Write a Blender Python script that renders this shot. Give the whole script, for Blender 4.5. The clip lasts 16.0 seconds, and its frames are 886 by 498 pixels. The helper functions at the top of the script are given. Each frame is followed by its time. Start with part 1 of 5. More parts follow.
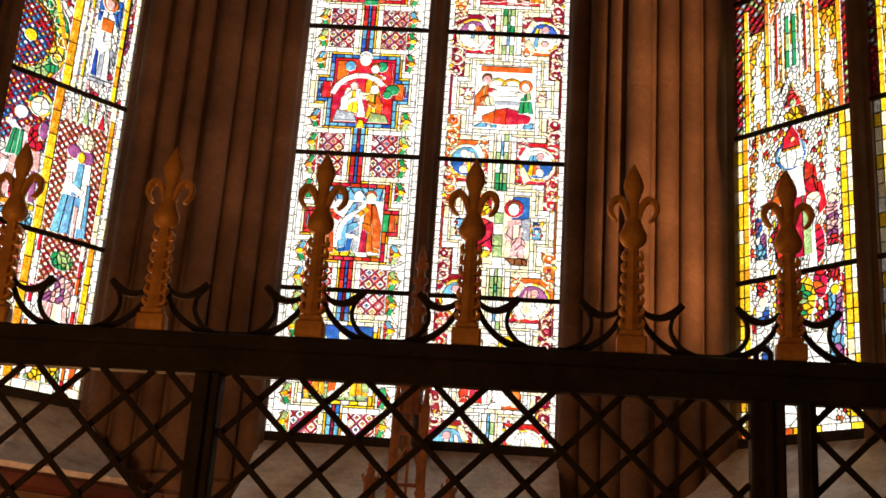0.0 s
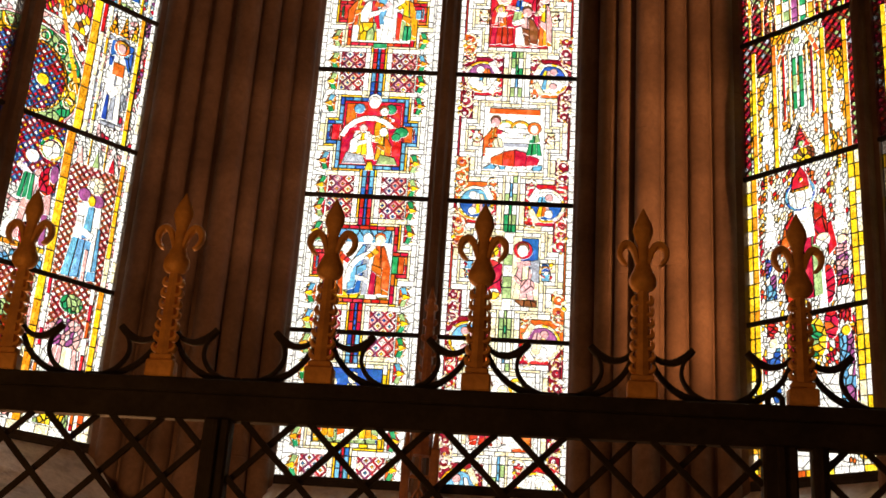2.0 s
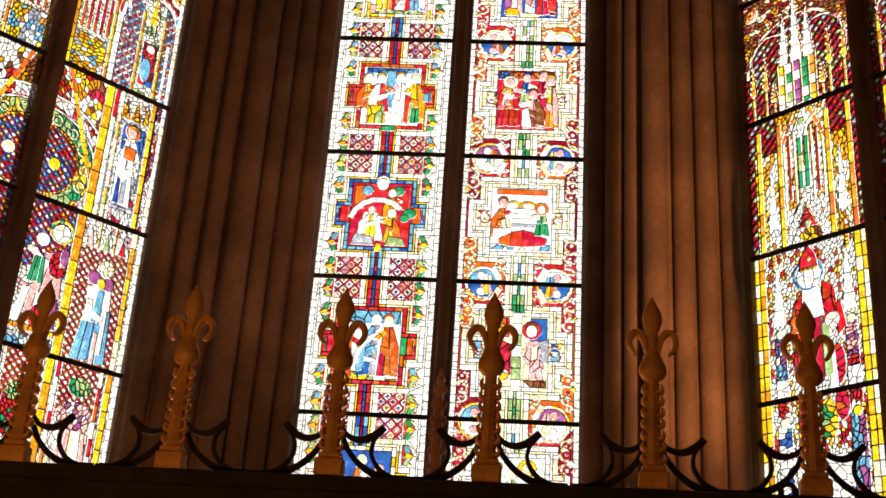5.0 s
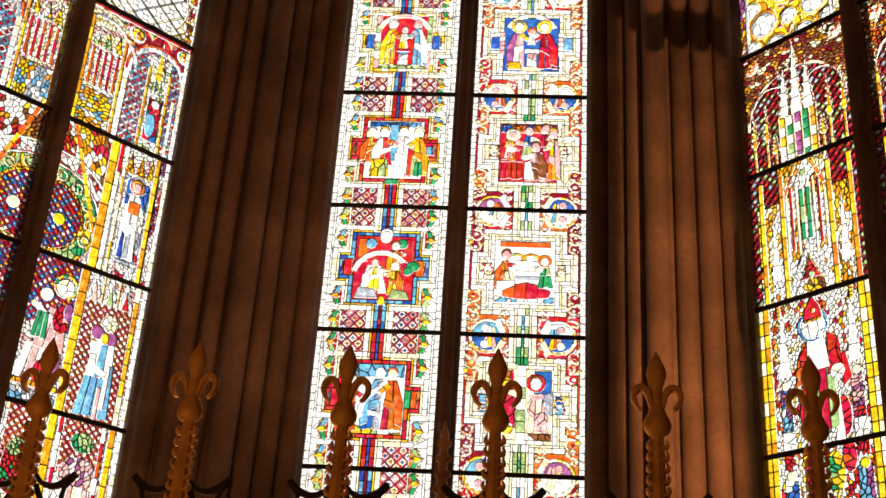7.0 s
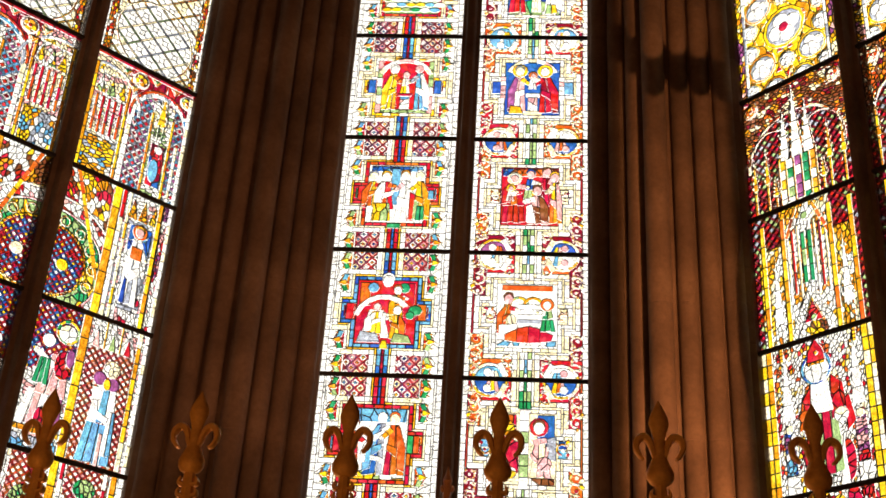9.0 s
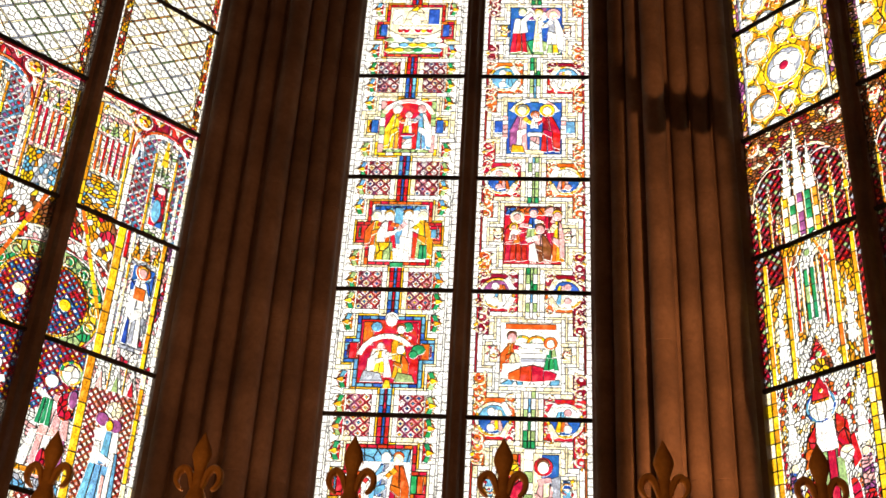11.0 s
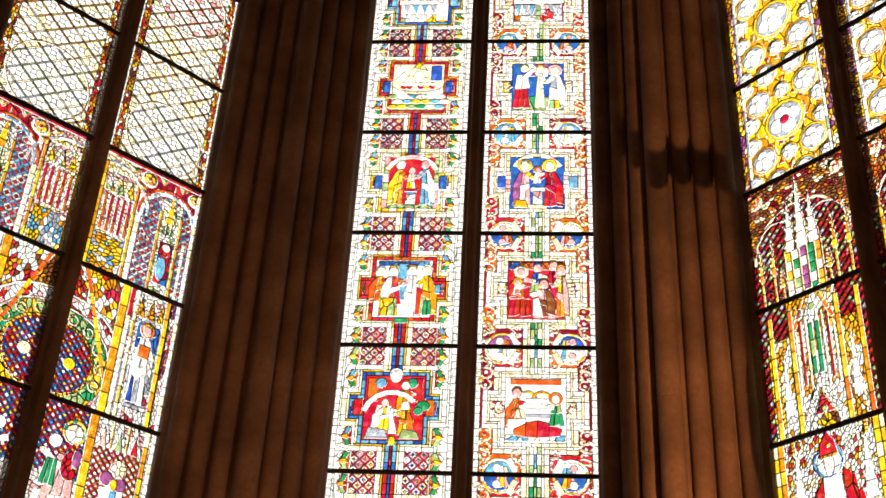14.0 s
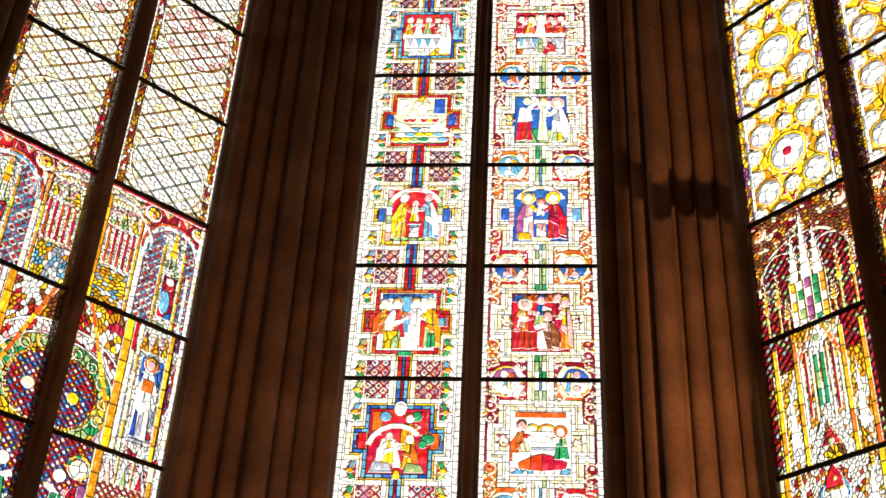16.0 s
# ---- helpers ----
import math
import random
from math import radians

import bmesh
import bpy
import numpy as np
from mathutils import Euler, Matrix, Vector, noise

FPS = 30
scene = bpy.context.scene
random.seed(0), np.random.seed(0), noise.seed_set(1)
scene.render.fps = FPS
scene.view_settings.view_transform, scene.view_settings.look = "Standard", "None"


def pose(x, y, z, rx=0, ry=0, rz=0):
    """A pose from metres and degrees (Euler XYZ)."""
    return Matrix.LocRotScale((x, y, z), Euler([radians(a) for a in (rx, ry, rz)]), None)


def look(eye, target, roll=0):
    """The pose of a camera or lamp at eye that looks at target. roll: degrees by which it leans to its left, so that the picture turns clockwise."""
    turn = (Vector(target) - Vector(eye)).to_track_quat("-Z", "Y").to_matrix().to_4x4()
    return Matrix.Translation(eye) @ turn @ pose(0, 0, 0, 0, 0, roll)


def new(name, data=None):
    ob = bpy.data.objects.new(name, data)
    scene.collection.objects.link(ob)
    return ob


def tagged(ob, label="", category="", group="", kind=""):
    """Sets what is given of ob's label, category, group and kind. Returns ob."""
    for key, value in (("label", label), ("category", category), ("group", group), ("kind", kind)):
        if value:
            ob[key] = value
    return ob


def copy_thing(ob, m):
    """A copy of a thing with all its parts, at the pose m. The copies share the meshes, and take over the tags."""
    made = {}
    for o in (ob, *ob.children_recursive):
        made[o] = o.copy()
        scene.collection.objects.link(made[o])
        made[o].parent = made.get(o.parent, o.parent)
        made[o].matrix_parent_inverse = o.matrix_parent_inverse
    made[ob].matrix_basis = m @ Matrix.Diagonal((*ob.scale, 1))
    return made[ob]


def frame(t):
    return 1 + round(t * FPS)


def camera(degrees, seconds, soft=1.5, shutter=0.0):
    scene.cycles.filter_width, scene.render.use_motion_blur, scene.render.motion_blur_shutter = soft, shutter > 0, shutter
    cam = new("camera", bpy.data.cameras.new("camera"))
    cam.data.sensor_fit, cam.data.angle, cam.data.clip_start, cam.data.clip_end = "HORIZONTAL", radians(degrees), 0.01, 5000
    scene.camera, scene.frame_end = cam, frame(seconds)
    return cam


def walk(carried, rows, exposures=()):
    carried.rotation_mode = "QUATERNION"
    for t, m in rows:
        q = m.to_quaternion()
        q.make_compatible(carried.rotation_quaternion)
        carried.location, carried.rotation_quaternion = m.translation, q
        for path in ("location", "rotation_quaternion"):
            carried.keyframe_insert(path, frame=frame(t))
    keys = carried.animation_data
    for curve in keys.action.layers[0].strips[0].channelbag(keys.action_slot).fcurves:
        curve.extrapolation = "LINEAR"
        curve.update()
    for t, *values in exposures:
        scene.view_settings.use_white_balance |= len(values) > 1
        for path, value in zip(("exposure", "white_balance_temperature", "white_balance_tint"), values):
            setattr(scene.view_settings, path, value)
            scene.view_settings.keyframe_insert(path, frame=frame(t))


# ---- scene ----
cam = camera(40.34, 16.0, soft=1.6)
ROWS = [
    (0.0, 0.0000, 0.0000, 1.5500, 108.214, -3.670, 1.454),
    (0.5, 0.0005, 0.0009, 1.5521, 108.641, -3.672, 1.598),
    (1.0, 0.0005, 0.0008, 1.5547, 109.065, -3.661, 1.737),
    (1.5, -0.0000, -0.0005, 1.5581, 109.549, -3.687, 1.816),
    (2.0, -0.0012, -0.0034, 1.5626, 110.075, -3.624, 1.930),
    (2.5, -0.0026, -0.0079, 1.5678, 110.654, -3.617, 1.993),
    (3.0, -0.0042, -0.0134, 1.5734, 111.221, -3.567, 2.096),
    (3.5, -0.0051, -0.0196, 1.5791, 111.777, -3.518, 2.186),
    (4.0, -0.0051, -0.0259, 1.5849, 112.366, -3.498, 2.277),
    (6.5, -0.0046, -0.0317, 1.5907, 115.521, -3.350, 2.601),
    (7.0, -0.0042, -0.0360, 1.5960, 116.064, -3.269, 2.675),
    (7.5, -0.0035, -0.0391, 1.6004, 116.587, -3.272, 2.709),
    (8.0, -0.0027, -0.0421, 1.6041, 117.087, -3.176, 2.789),
    (8.5, -0.0019, -0.0461, 1.6077, 117.562, -3.143, 2.831),
    (9.0, -0.0014, -0.0516, 1.6116, 117.995, -3.108, 2.888),
    (11.5, -0.0017, -0.0581, 1.6167, 120.235, -2.934, 3.176),
    (12.0, -0.0030, -0.0648, 1.6220, 120.644, -2.912, 3.226),
    (12.5, -0.0049, -0.0708, 1.6264, 121.040, -2.821, 3.265),
    (13.0, -0.0074, -0.0749, 1.6292, 121.444, -2.759, 3.322),
    (13.5, -0.0099, -0.0779, 1.6315, 121.836, -2.699, 3.371),
    (14.0, -0.0119, -0.0804, 1.6340, 122.224, -2.704, 3.418),
    (14.5, -0.0135, -0.0826, 1.6364, 122.611, -2.713, 3.469),
    (15.0, -0.0145, -0.0850, 1.6386, 122.967, -2.670, 3.542),
    (15.5, -0.0154, -0.0873, 1.6408, 123.328, -2.613, 3.617),
    (16.0, -0.0161, -0.0896, 1.6434, 123.684, -2.586, 3.674),
]
walk(cam, [(t, pose(x, y, z, rx, ry, rz)) for t, x, y, z, rx, ry, rz in ROWS])

# ---- world and lights ----
world = bpy.data.worlds.new("overcast_sky")
scene.world = world
world.use_nodes = True
wn, wl = world.node_tree.nodes, world.node_tree.links
wbg = wn["Background"]
sky = wn.new("ShaderNodeTexSky")
sky.sky_type = "NISHITA"
sky.sun_disc = False
sky.sun_elevation, sky.sun_rotation = radians(53), radians(11)
sky.dust_density, sky.air_density = 5.0, 1.0
haze = wn.new("ShaderNodeMix")
haze.data_type = "RGBA"
haze.inputs[0].default_value = 0.88
haze.inputs[7].default_value = (22.4, 21.6, 20.0, 1)
wl.new(sky.outputs[0], haze.inputs[6])
wl.new(haze.outputs[2], wbg.inputs[0])
wbg.inputs[1].default_value = 0.112


def lamp(name, kind, at, energy, colour, size, target=None):
    data = bpy.data.lights.new(name, kind)
    data.energy, data.color = energy, colour
    if kind == "SUN":
        data.angle = size
    elif kind == "AREA":
        data.size = size
    else:
        data.shadow_soft_size = size
    ob = new(name, data)
    ob.matrix_world = look(at, target) if target else Matrix.Translation(at)
    return ob


# warm light low on the visitors' side of the grille, from an added unseen lamp
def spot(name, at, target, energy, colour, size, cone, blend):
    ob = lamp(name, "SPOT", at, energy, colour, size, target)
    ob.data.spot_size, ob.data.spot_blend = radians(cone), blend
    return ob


# no fitting stands here; this lamp is added to warm the finials
lamp("finial_fill", "POINT", (-1.9, 0.8, 1.2), 50, (1.0, 0.42, 0.11), 0.06)
# unseen lamps added inside the chapel and behind the visitor; the first lights the right pier
spot("right_pier_spot", (1.9, 3.9, 0.6), (1.2, 7.1, 5.8), 2300, (1.0, 0.43, 0.165), 0.002, 43, 0.6)
# fill added to brighten the left pier's foot and the sill near it
lamp("low_left_fill", "POINT", (-1.6, 4.6, 1.5), 85, (1.0, 0.45, 0.18), 0.12)
# added spot that only raises the left pier; it has no fitting
spot("left_pier_spot", (0.5, 4.3, 0.6), (-1.9, 7.2, 6.0), 540, (1.0, 0.46, 0.22), 0.08, 34, 0.8)
# weak fill added for the lower right side
lamp("low_right_fill", "POINT", (0.8, 4.6, 1.3), 9, (1.0, 0.46, 0.2), 0.12)
# general warm fill from behind the visitor, its source made up
lamp("aisle_fill", "POINT", (-1.2, -5.0, 5.5), 135, (1.0, 0.43, 0.18), 0.25)
lamp("sun", "SUN", (4, 20, 27), 2.0, (1.0, 0.91, 0.80), radians(12), (0, 0, 0))


# ---- materials ----
def material(name):
    m = bpy.data.materials.new(name)
    m.use_nodes = True
    n = m.node_tree.nodes
    return m, n, m.node_tree.links, n["Principled BSDF"]


def noise_node(n, l, scale, detail=4.0, rough=0.6, coords="Object", stretch=(1, 1, 1)):
    tc = n.new("ShaderNodeTexCoord")
    mp = n.new("ShaderNodeMapping")
    mp.inputs["Scale"].default_value = stretch
    tx = n.new("ShaderNodeTexNoise")
    tx.inputs["Scale"].default_value, tx.inputs["Detail"].default_value, tx.inputs["Roughness"].default_value = scale, detail, rough
    l.new(tc.outputs[coords], mp.inputs[0])
    l.new(mp.outputs[0], tx.inputs[0])
    return tx


def ramp(n, l, src, stops):
    r = n.new("ShaderNodeValToRGB")
    els = r.color_ramp.elements
    while len(els) < len(stops):
        els.new(0.5)
    for e, (p, c) in zip(els, stops):
        e.position, e.color = p, (*c, 1)
    l.new(src, r.inputs[0])
    return r


def mixed(n, l, a, b, fac, blend="MIX"):
    m = n.new("ShaderNodeMix")
    m.data_type, m.blend_type = "RGBA", blend
    if isinstance(fac, float):
        m.inputs[0].default_value = fac
    else:
        l.new(fac, m.inputs[0])
    l.new(a, m.inputs[6])
    l.new(b, m.inputs[7])
    return m.outputs[2]


def surface(name, dark, mid, light, fine, coarse, rough, bump, metal=0.0, stretch=(1, 1, 1), depth=0.01):
    m, n, l, p = material(name)
    big = noise_node(n, l, coarse, 5, 0.6, "Object", stretch)
    small = noise_node(n, l, fine, 6, 0.7, "Object", stretch)
    c1 = ramp(n, l, big.outputs[0], ((0.3, dark), (0.5, mid), (0.72, light)))
    c2 = ramp(n, l, small.outputs[0], ((0.3, (0.62, 0.6, 0.58)), (0.65, (1, 1, 1))))
    col = mixed(n, l, c1.outputs[0], c2.outputs[0], 0.75, "MULTIPLY")
    l.new(col, p.inputs["Base Color"])
    rr = n.new("ShaderNodeMapRange")
    rr.inputs[3].default_value, rr.inputs[4].default_value = rough - 0.12, min(1.0, rough + 0.12)
    l.new(small.outputs[0], rr.inputs[0])
    l.new(rr.outputs[0], p.inputs["Roughness"])
    p.inputs["Metallic"].default_value = metal
    b = n.new("ShaderNodeBump")
    b.inputs["Strength"].default_value, b.inputs["Distance"].default_value = bump, depth
    l.new(small.outputs[0], b.inputs["Height"])
    l.new(b.outputs[0], p.inputs["Normal"])
    return m


STONE = surface("trachyte_stone", (0.092, 0.052, 0.032), (0.158, 0.093, 0.058), (0.23, 0.142, 0.092), 28, 2.2, 0.85, 0.5)
PALE = surface("pale_plaster", (0.45, 0.41, 0.38), (0.76, 0.72, 0.68), (0.86, 0.83, 0.80), 22, 4.0, 0.9, 0.9, depth=0.03)
IRON = surface("black_wrought_iron", (0.018, 0.016, 0.015), (0.030, 0.026, 0.024), (0.046, 0.040, 0.036), 60, 7, 0.7, 0.4, 0.0)
IRON.node_tree.nodes["Principled BSDF"].inputs["Specular IOR Level"].default_value = 0.1
GILT = surface("worn_gilding", (0.42, 0.20, 0.045), (0.64, 0.33, 0.07), (0.78, 0.44, 0.11), 55, 9, 0.55, 0.45, 0.25, depth=0.004)
LEAD = surface("lead_came", (0.015, 0.015, 0.016), (0.03, 0.03, 0.032), (0.05, 0.05, 0.052), 90, 12, 0.6, 0.3, 0.3)
WOOD = surface("gilded_carved_oak", (0.15, 0.05, 0.018), (0.26, 0.10, 0.03), (0.40, 0.18, 0.05), 40, 8, 0.5, 0.4)
FLOOR = surface("floor_stone", (0.12, 0.10, 0.085), (0.2, 0.17, 0.14), (0.28, 0.24, 0.2), 20, 1.5, 0.6, 0.3)
RED = surface("red_painted_moulding", (0.05, 0.012, 0.009), (0.085, 0.02, 0.013), (0.13, 0.035, 0.02), 30, 5, 0.6, 0.3)


def glass(name, rgb, paint=0.5):
    """Antique pot-metal glass: coloured through, streaky, with fired brown line work on it."""
    m, n, l, p = material(name)
    n.remove(p)
    geo = n.new("ShaderNodeNewGeometry")
    hsv = n.new("ShaderNodeHueSaturation")
    hsv.inputs["Color"].default_value = (*rgb, 1)
    vr = n.new("ShaderNodeMapRange")
    vr.inputs[3].default_value, vr.inputs[4].default_value = 0.82, 1.12
    info = n.new("ShaderNodeObjectInfo")
    both = n.new("ShaderNodeMath")
    both.operation = "ADD"
    lot = n.new("ShaderNodeMath")
    lot.operation = "FRACT"
    l.new(geo.outputs["Random Per Island"], both.inputs[0])
    l.new(info.outputs["Random"], both.inputs[1])
    l.new(both.outputs[0], lot.inputs[0])
    l.new(lot.outputs[0], vr.inputs[0])
    l.new(vr.outputs[0], hsv.inputs["Value"])
    hr = n.new("ShaderNodeMapRange")
    hr.inputs[3].default_value, hr.inputs[4].default_value = 0.485, 0.515
    mul = n.new("ShaderNodeMath")
    mul.operation = "FRACT"
    m7 = n.new("ShaderNodeMath")
    m7.operation = "MULTIPLY"
    m7.inputs[1].default_value = 7.31
    l.new(lot.outputs[0], m7.inputs[0])
    l.new(m7.outputs[0], mul.inputs[0])
    l.new(mul.outputs[0], hr.inputs[0])
    l.new(hr.outputs[0], hsv.inputs["Hue"])
    streak = noise_node(n, l, 30, 3, 0.6, "Object", (1, 1, 0.5))
    s = ramp(n, l, streak.outputs[0], ((0.3, (0.72, 0.7, 0.68)), (0.6, (1, 1, 1))))
    line = noise_node(n, l, 50, 3, 0.6)
    k = ramp(n, l, line.outputs[0], ((0.455, (1, 1, 1)), (0.48, (0.16, 0.12, 0.08)), (0.51, (0.16, 0.12, 0.08)), (0.535, (1, 1, 1))))
    c = mixed(n, l, hsv.outputs[0], s.outputs[0], 1.0, "MULTIPLY")
    # thin places in the hand-blown sheet let more light through
    thin = noise_node(n, l, 16, 2, 0.5)
    tf = ramp(n, l, thin.outputs[0], ((0.50, (0, 0, 0)), (0.72, (0.55, 0.55, 0.55))))
    pale = n.new("ShaderNodeMix")
    pale.data_type = "RGBA"
    pale.inputs[7].default_value = (*(min(1.0, 0.07 + 1.45 * v) for v in rgb), 1)
    l.new(tf.outputs[0], pale.inputs[0])
    l.new(c, pale.inputs[6])
    c = mixed(n, l, pale.outputs[2], k.outputs[0], min(1.0, paint * 1.5), "MULTIPLY")
    tr = n.new("ShaderNodeBsdfTransparent")
    gl = n.new("ShaderNodeBsdfGlossy")
    gl.inputs["Roughness"].default_value = 0.2
    # old glass scatters a part of the light that it lets through
    sc = n.new("ShaderNodeBsdfTranslucent")
    l.new(c, sc.inputs[0])
    ms = n.new("ShaderNodeMixShader")
    ms.inputs[0].default_value = 0.16
    l.new(tr.outputs[0], ms.inputs[1])
    l.new(sc.outputs[0], ms.inputs[2])
    mx = n.new("ShaderNodeMixShader")
    mx.inputs[0].default_value = 0.03
    l.new(c, tr.inputs[0])
    l.new(ms.outputs[0], mx.inputs[1])
    l.new(gl.outputs[0], mx.inputs[2])
    l.new(mx.outputs[0], n["Material Output"].inputs[0])
    return m


GLASS = {
    "white": ((0.93, 0.93, 0.90), 0.42), "grey": ((0.38, 0.41, 0.49), 0.5), "cream": ((0.95, 0.85, 0.56), 0.42),
    "red": ((0.50, 0.010, 0.020), 0.35), "ruby": ((0.25, 0.006, 0.022), 0.35), "blue": ((0.022, 0.10, 0.40), 0.35),
    "sky": ((0.14, 0.38, 0.60), 0.4), "green": ((0.02, 0.28, 0.10), 0.35), "sage": ((0.34, 0.48, 0.20), 0.45),
    "yellow": ((0.88, 0.54, 0.014), 0.4), "gold": ((0.72, 0.31, 0.010), 0.45), "orange": ((0.62, 0.13, 0.012), 0.35),
    "purple": ((0.30, 0.08, 0.24), 0.4), "pink": ((0.80, 0.42, 0.42), 0.45), "brown": ((0.22, 0.07, 0.020), 0.35),
}
SHEETS = list(GLASS)
GLASS_MATS = [glass(k + "_glass", *v) for k, v in GLASS.items()]


# ---- builders ----
def part(name, bm, mat, parent=None, label="", smooth=False):
    me = bpy.data.meshes.new(name)
    if smooth:
        for f in bm.faces:
            f.smooth = True
    bm.to_mesh(me)
    bm.free()
    if smooth:
        me.set_sharp_from_angle(angle=radians(32))
    me.materials.append(mat)
    ob = new(name, me)
    if parent:
        ob.parent = parent
    if label:
        ob["label"] = label
    return ob


def thing(name, label, category, at=Matrix.Identity(4), group="", kind=""):
    ob = new(name)
    ob.empty_display_size = 0.1
    ob.matrix_world = at
    return tagged(ob, label, category, group, kind)


def box(bm, x0, x1, y0, y1, z0, z1, bevel=0.0):
    r = bmesh.ops.create_cube(bm, size=1)
    bmesh.ops.transform(bm, verts=r["verts"], matrix=Matrix.LocRotScale(((x0 + x1) / 2, (y0 + y1) / 2, (z0 + z1) / 2), None, (x1 - x0, y1 - y0, z1 - z0)))
    if bevel:
        es = list({e for v in r["verts"] for e in v.link_edges})
        bmesh.ops.bevel(bm, geom=es, offset=bevel, segments=1, affect="EDGES")


def prism(bm, outline, z0, z1, grooves=(), waist=0.975):
    """An upright prism on a closed outline (anticlockwise), with shallow joints at the given heights."""
    cx, cy = sum(p[0] for p in outline) / len(outline), sum(p[1] for p in outline) / len(outline)
    levels = [(z0, 1.0)]
    for g in grooves:
        levels += [(g - 0.006, 1.0), (g - 0.002, waist), (g + 0.002, waist), (g + 0.006, 1.0)]
    levels.append((z1, 1.0))
    rings = [[bm.verts.new((cx + (x - cx) * s, cy + (y - cy) * s, z)) for x, y in outline] for z, s in levels]
    k = len(outline)
    for a, b in zip(rings, rings[1:]):
        for i in range(k):
            bm.faces.new((a[i], a[(i + 1) % k], b[(i + 1) % k], b[i]))
    bm.faces.new(rings[0][::-1])
    bm.faces.new(rings[-1])


def lathe(bm, profile, seg=12, squash=1.0, at=(0, 0, 0)):
    rings = []
    for r, z in profile:
        rings.append([bm.verts.new((at[0] + r * math.cos(2 * math.pi * i / seg), at[1] + squash * r * math.sin(2 * math.pi * i / seg), at[2] + z)) for i in range(seg)])
    for a, b in zip(rings, rings[1:]):
        for i in range(seg):
            bm.faces.new((a[i], a[(i + 1) % seg], b[(i + 1) % seg], b[i]))
    bm.faces.new(rings[0][::-1])
    bm.faces.new(rings[-1])


def smooth_line(pts, steps=8):
    out = []
    for i in range(len(pts) - 1):
        p0, p1, p2, p3 = (Vector(pts[max(0, min(len(pts) - 1, i + k))]) for k in (-1, 0, 1, 2))
        for s in range(steps):
            t = s / steps
            out.append(0.5 * ((2 * p1) + (p2 - p0) * t + (2 * p0 - 5 * p1 + 4 * p2 - p3) * t * t + (3 * p1 - p0 - 3 * p2 + p3) * t ** 3))
    return out + [Vector(pts[-1])]


def sweep(bm, pts, widths, depth, steps=8):
    """A forged strap along a line in the x-z plane; widths in the plane go from end to end."""
    line = smooth_line(pts, steps)
    rings = []
    for i, p in enumerate(line):
        a, b = line[max(0, i - 1)], line[min(len(line) - 1, i + 1)]
        d = (b - a).normalized()
        nrm = Vector((-d.z, 0, d.x))
        f = i / (len(line) - 1) * (len(widths) - 1)
        k = min(int(f), len(widths) - 2)
        w = (widths[k] * (1 - (f - k)) + widths[k + 1] * (f - k)) / 2
        h = depth / 2
        rings.append([bm.verts.new(p + nrm * u * w + Vector((0, v * h, 0))) for u, v in ((-1, -0.55), (-0.55, -1), (0.55, -1), (1, -0.55), (1, 0.55), (0.55, 1), (-0.55, 1), (-1, 0.55))])
    for a, b in zip(rings, rings[1:]):
        for i in range(8):
            bm.faces.new((a[i], a[(i + 1) % 8], b[(i + 1) % 8], b[i]))
    bm.faces.new(rings[0][::-1])
    bm.faces.new(rings[-1])


# ---- stained glass: a panel is cut into pieces, each in its lead ----
def cut(poly, a, b, c):
    """The part of a convex polygon where a*x + b*y <= c."""
    out = []
    for i, p in enumerate(poly):
        q = poly[(i + 1) % len(poly)]
        dp, dq = a * p[0] + b * p[1] - c, a * q[0] + b * q[1] - c
        if dp <= 0:
            out.append(p)
        if (dp < 0 < dq) or (dq < 0 < dp):
            t = dp / (dp - dq)
            out.append((p[0] + t * (q[0] - p[0]), p[1] + t * (q[1] - p[1])))
    return out


def rect(x0, y0, x1, y1):
    return [(x0, y0), (x1, y0), (x1, y1), (x0, y1)]


def bounds(poly):
    xs, ys = [p[0] for p in poly], [p[1] for p in poly]
    return min(xs), min(ys), max(xs), max(ys)


def area(poly):
    return 0.5 * sum(poly[i][0] * poly[(i + 1) % len(poly)][1] - poly[(i + 1) % len(poly)][0] * poly[i][1] for i in range(len(poly)))


def inside(poly, region):
    for i, p in enumerate(region):
        q = region[(i + 1) % len(region)]
        a, b = q[1] - p[1], p[0] - q[0]
        poly = cut(poly, a, b, a * p[0] + b * p[1])
        if len(poly) < 3:
            return []
    return poly


def cells(region, seeds):
    """Nearest-seed cells of a convex region; a seed is x, y, colour."""
    xy = np.array([(s[0], s[1]) for s in seeds])
    out = []
    for i, s in enumerate(seeds):
        d = ((xy - xy[i]) ** 2).sum(1)
        poly = region
        for j in np.argsort(d)[1:22]:
            if d[j] < 1e-10:
                continue
            if d[j] > 4 * max((p[0] - s[0]) ** 2 + (p[1] - s[1]) ** 2 for p in poly):
                break
            a, b = xy[j] - xy[i]
            poly = cut(poly, a, b, (xy[j] @ xy[j] - xy[i] @ xy[i]) / 2)
            if len(poly) < 3:
                break
        if len(poly) >= 3:
            out.append((poly, s[2]))
    return out


def strip(region, n, cols, rng):
    x0, y0, x1, y1 = bounds(region)
    tall = (y1 - y0) > (x1 - x0)
    out = []
    lo, hi = (y0, y1) if tall else (x0, x1)
    for i in range(n):
        a, b = lo + (hi - lo) * i / n, lo + (hi - lo) * (i + 1) / n
        r = rect(x0, a, x1, b) if tall else rect(a, y0, b, y1)
        r = inside(r, region)
        if r:
            out.append((r, rng.choice(cols)))
    return out


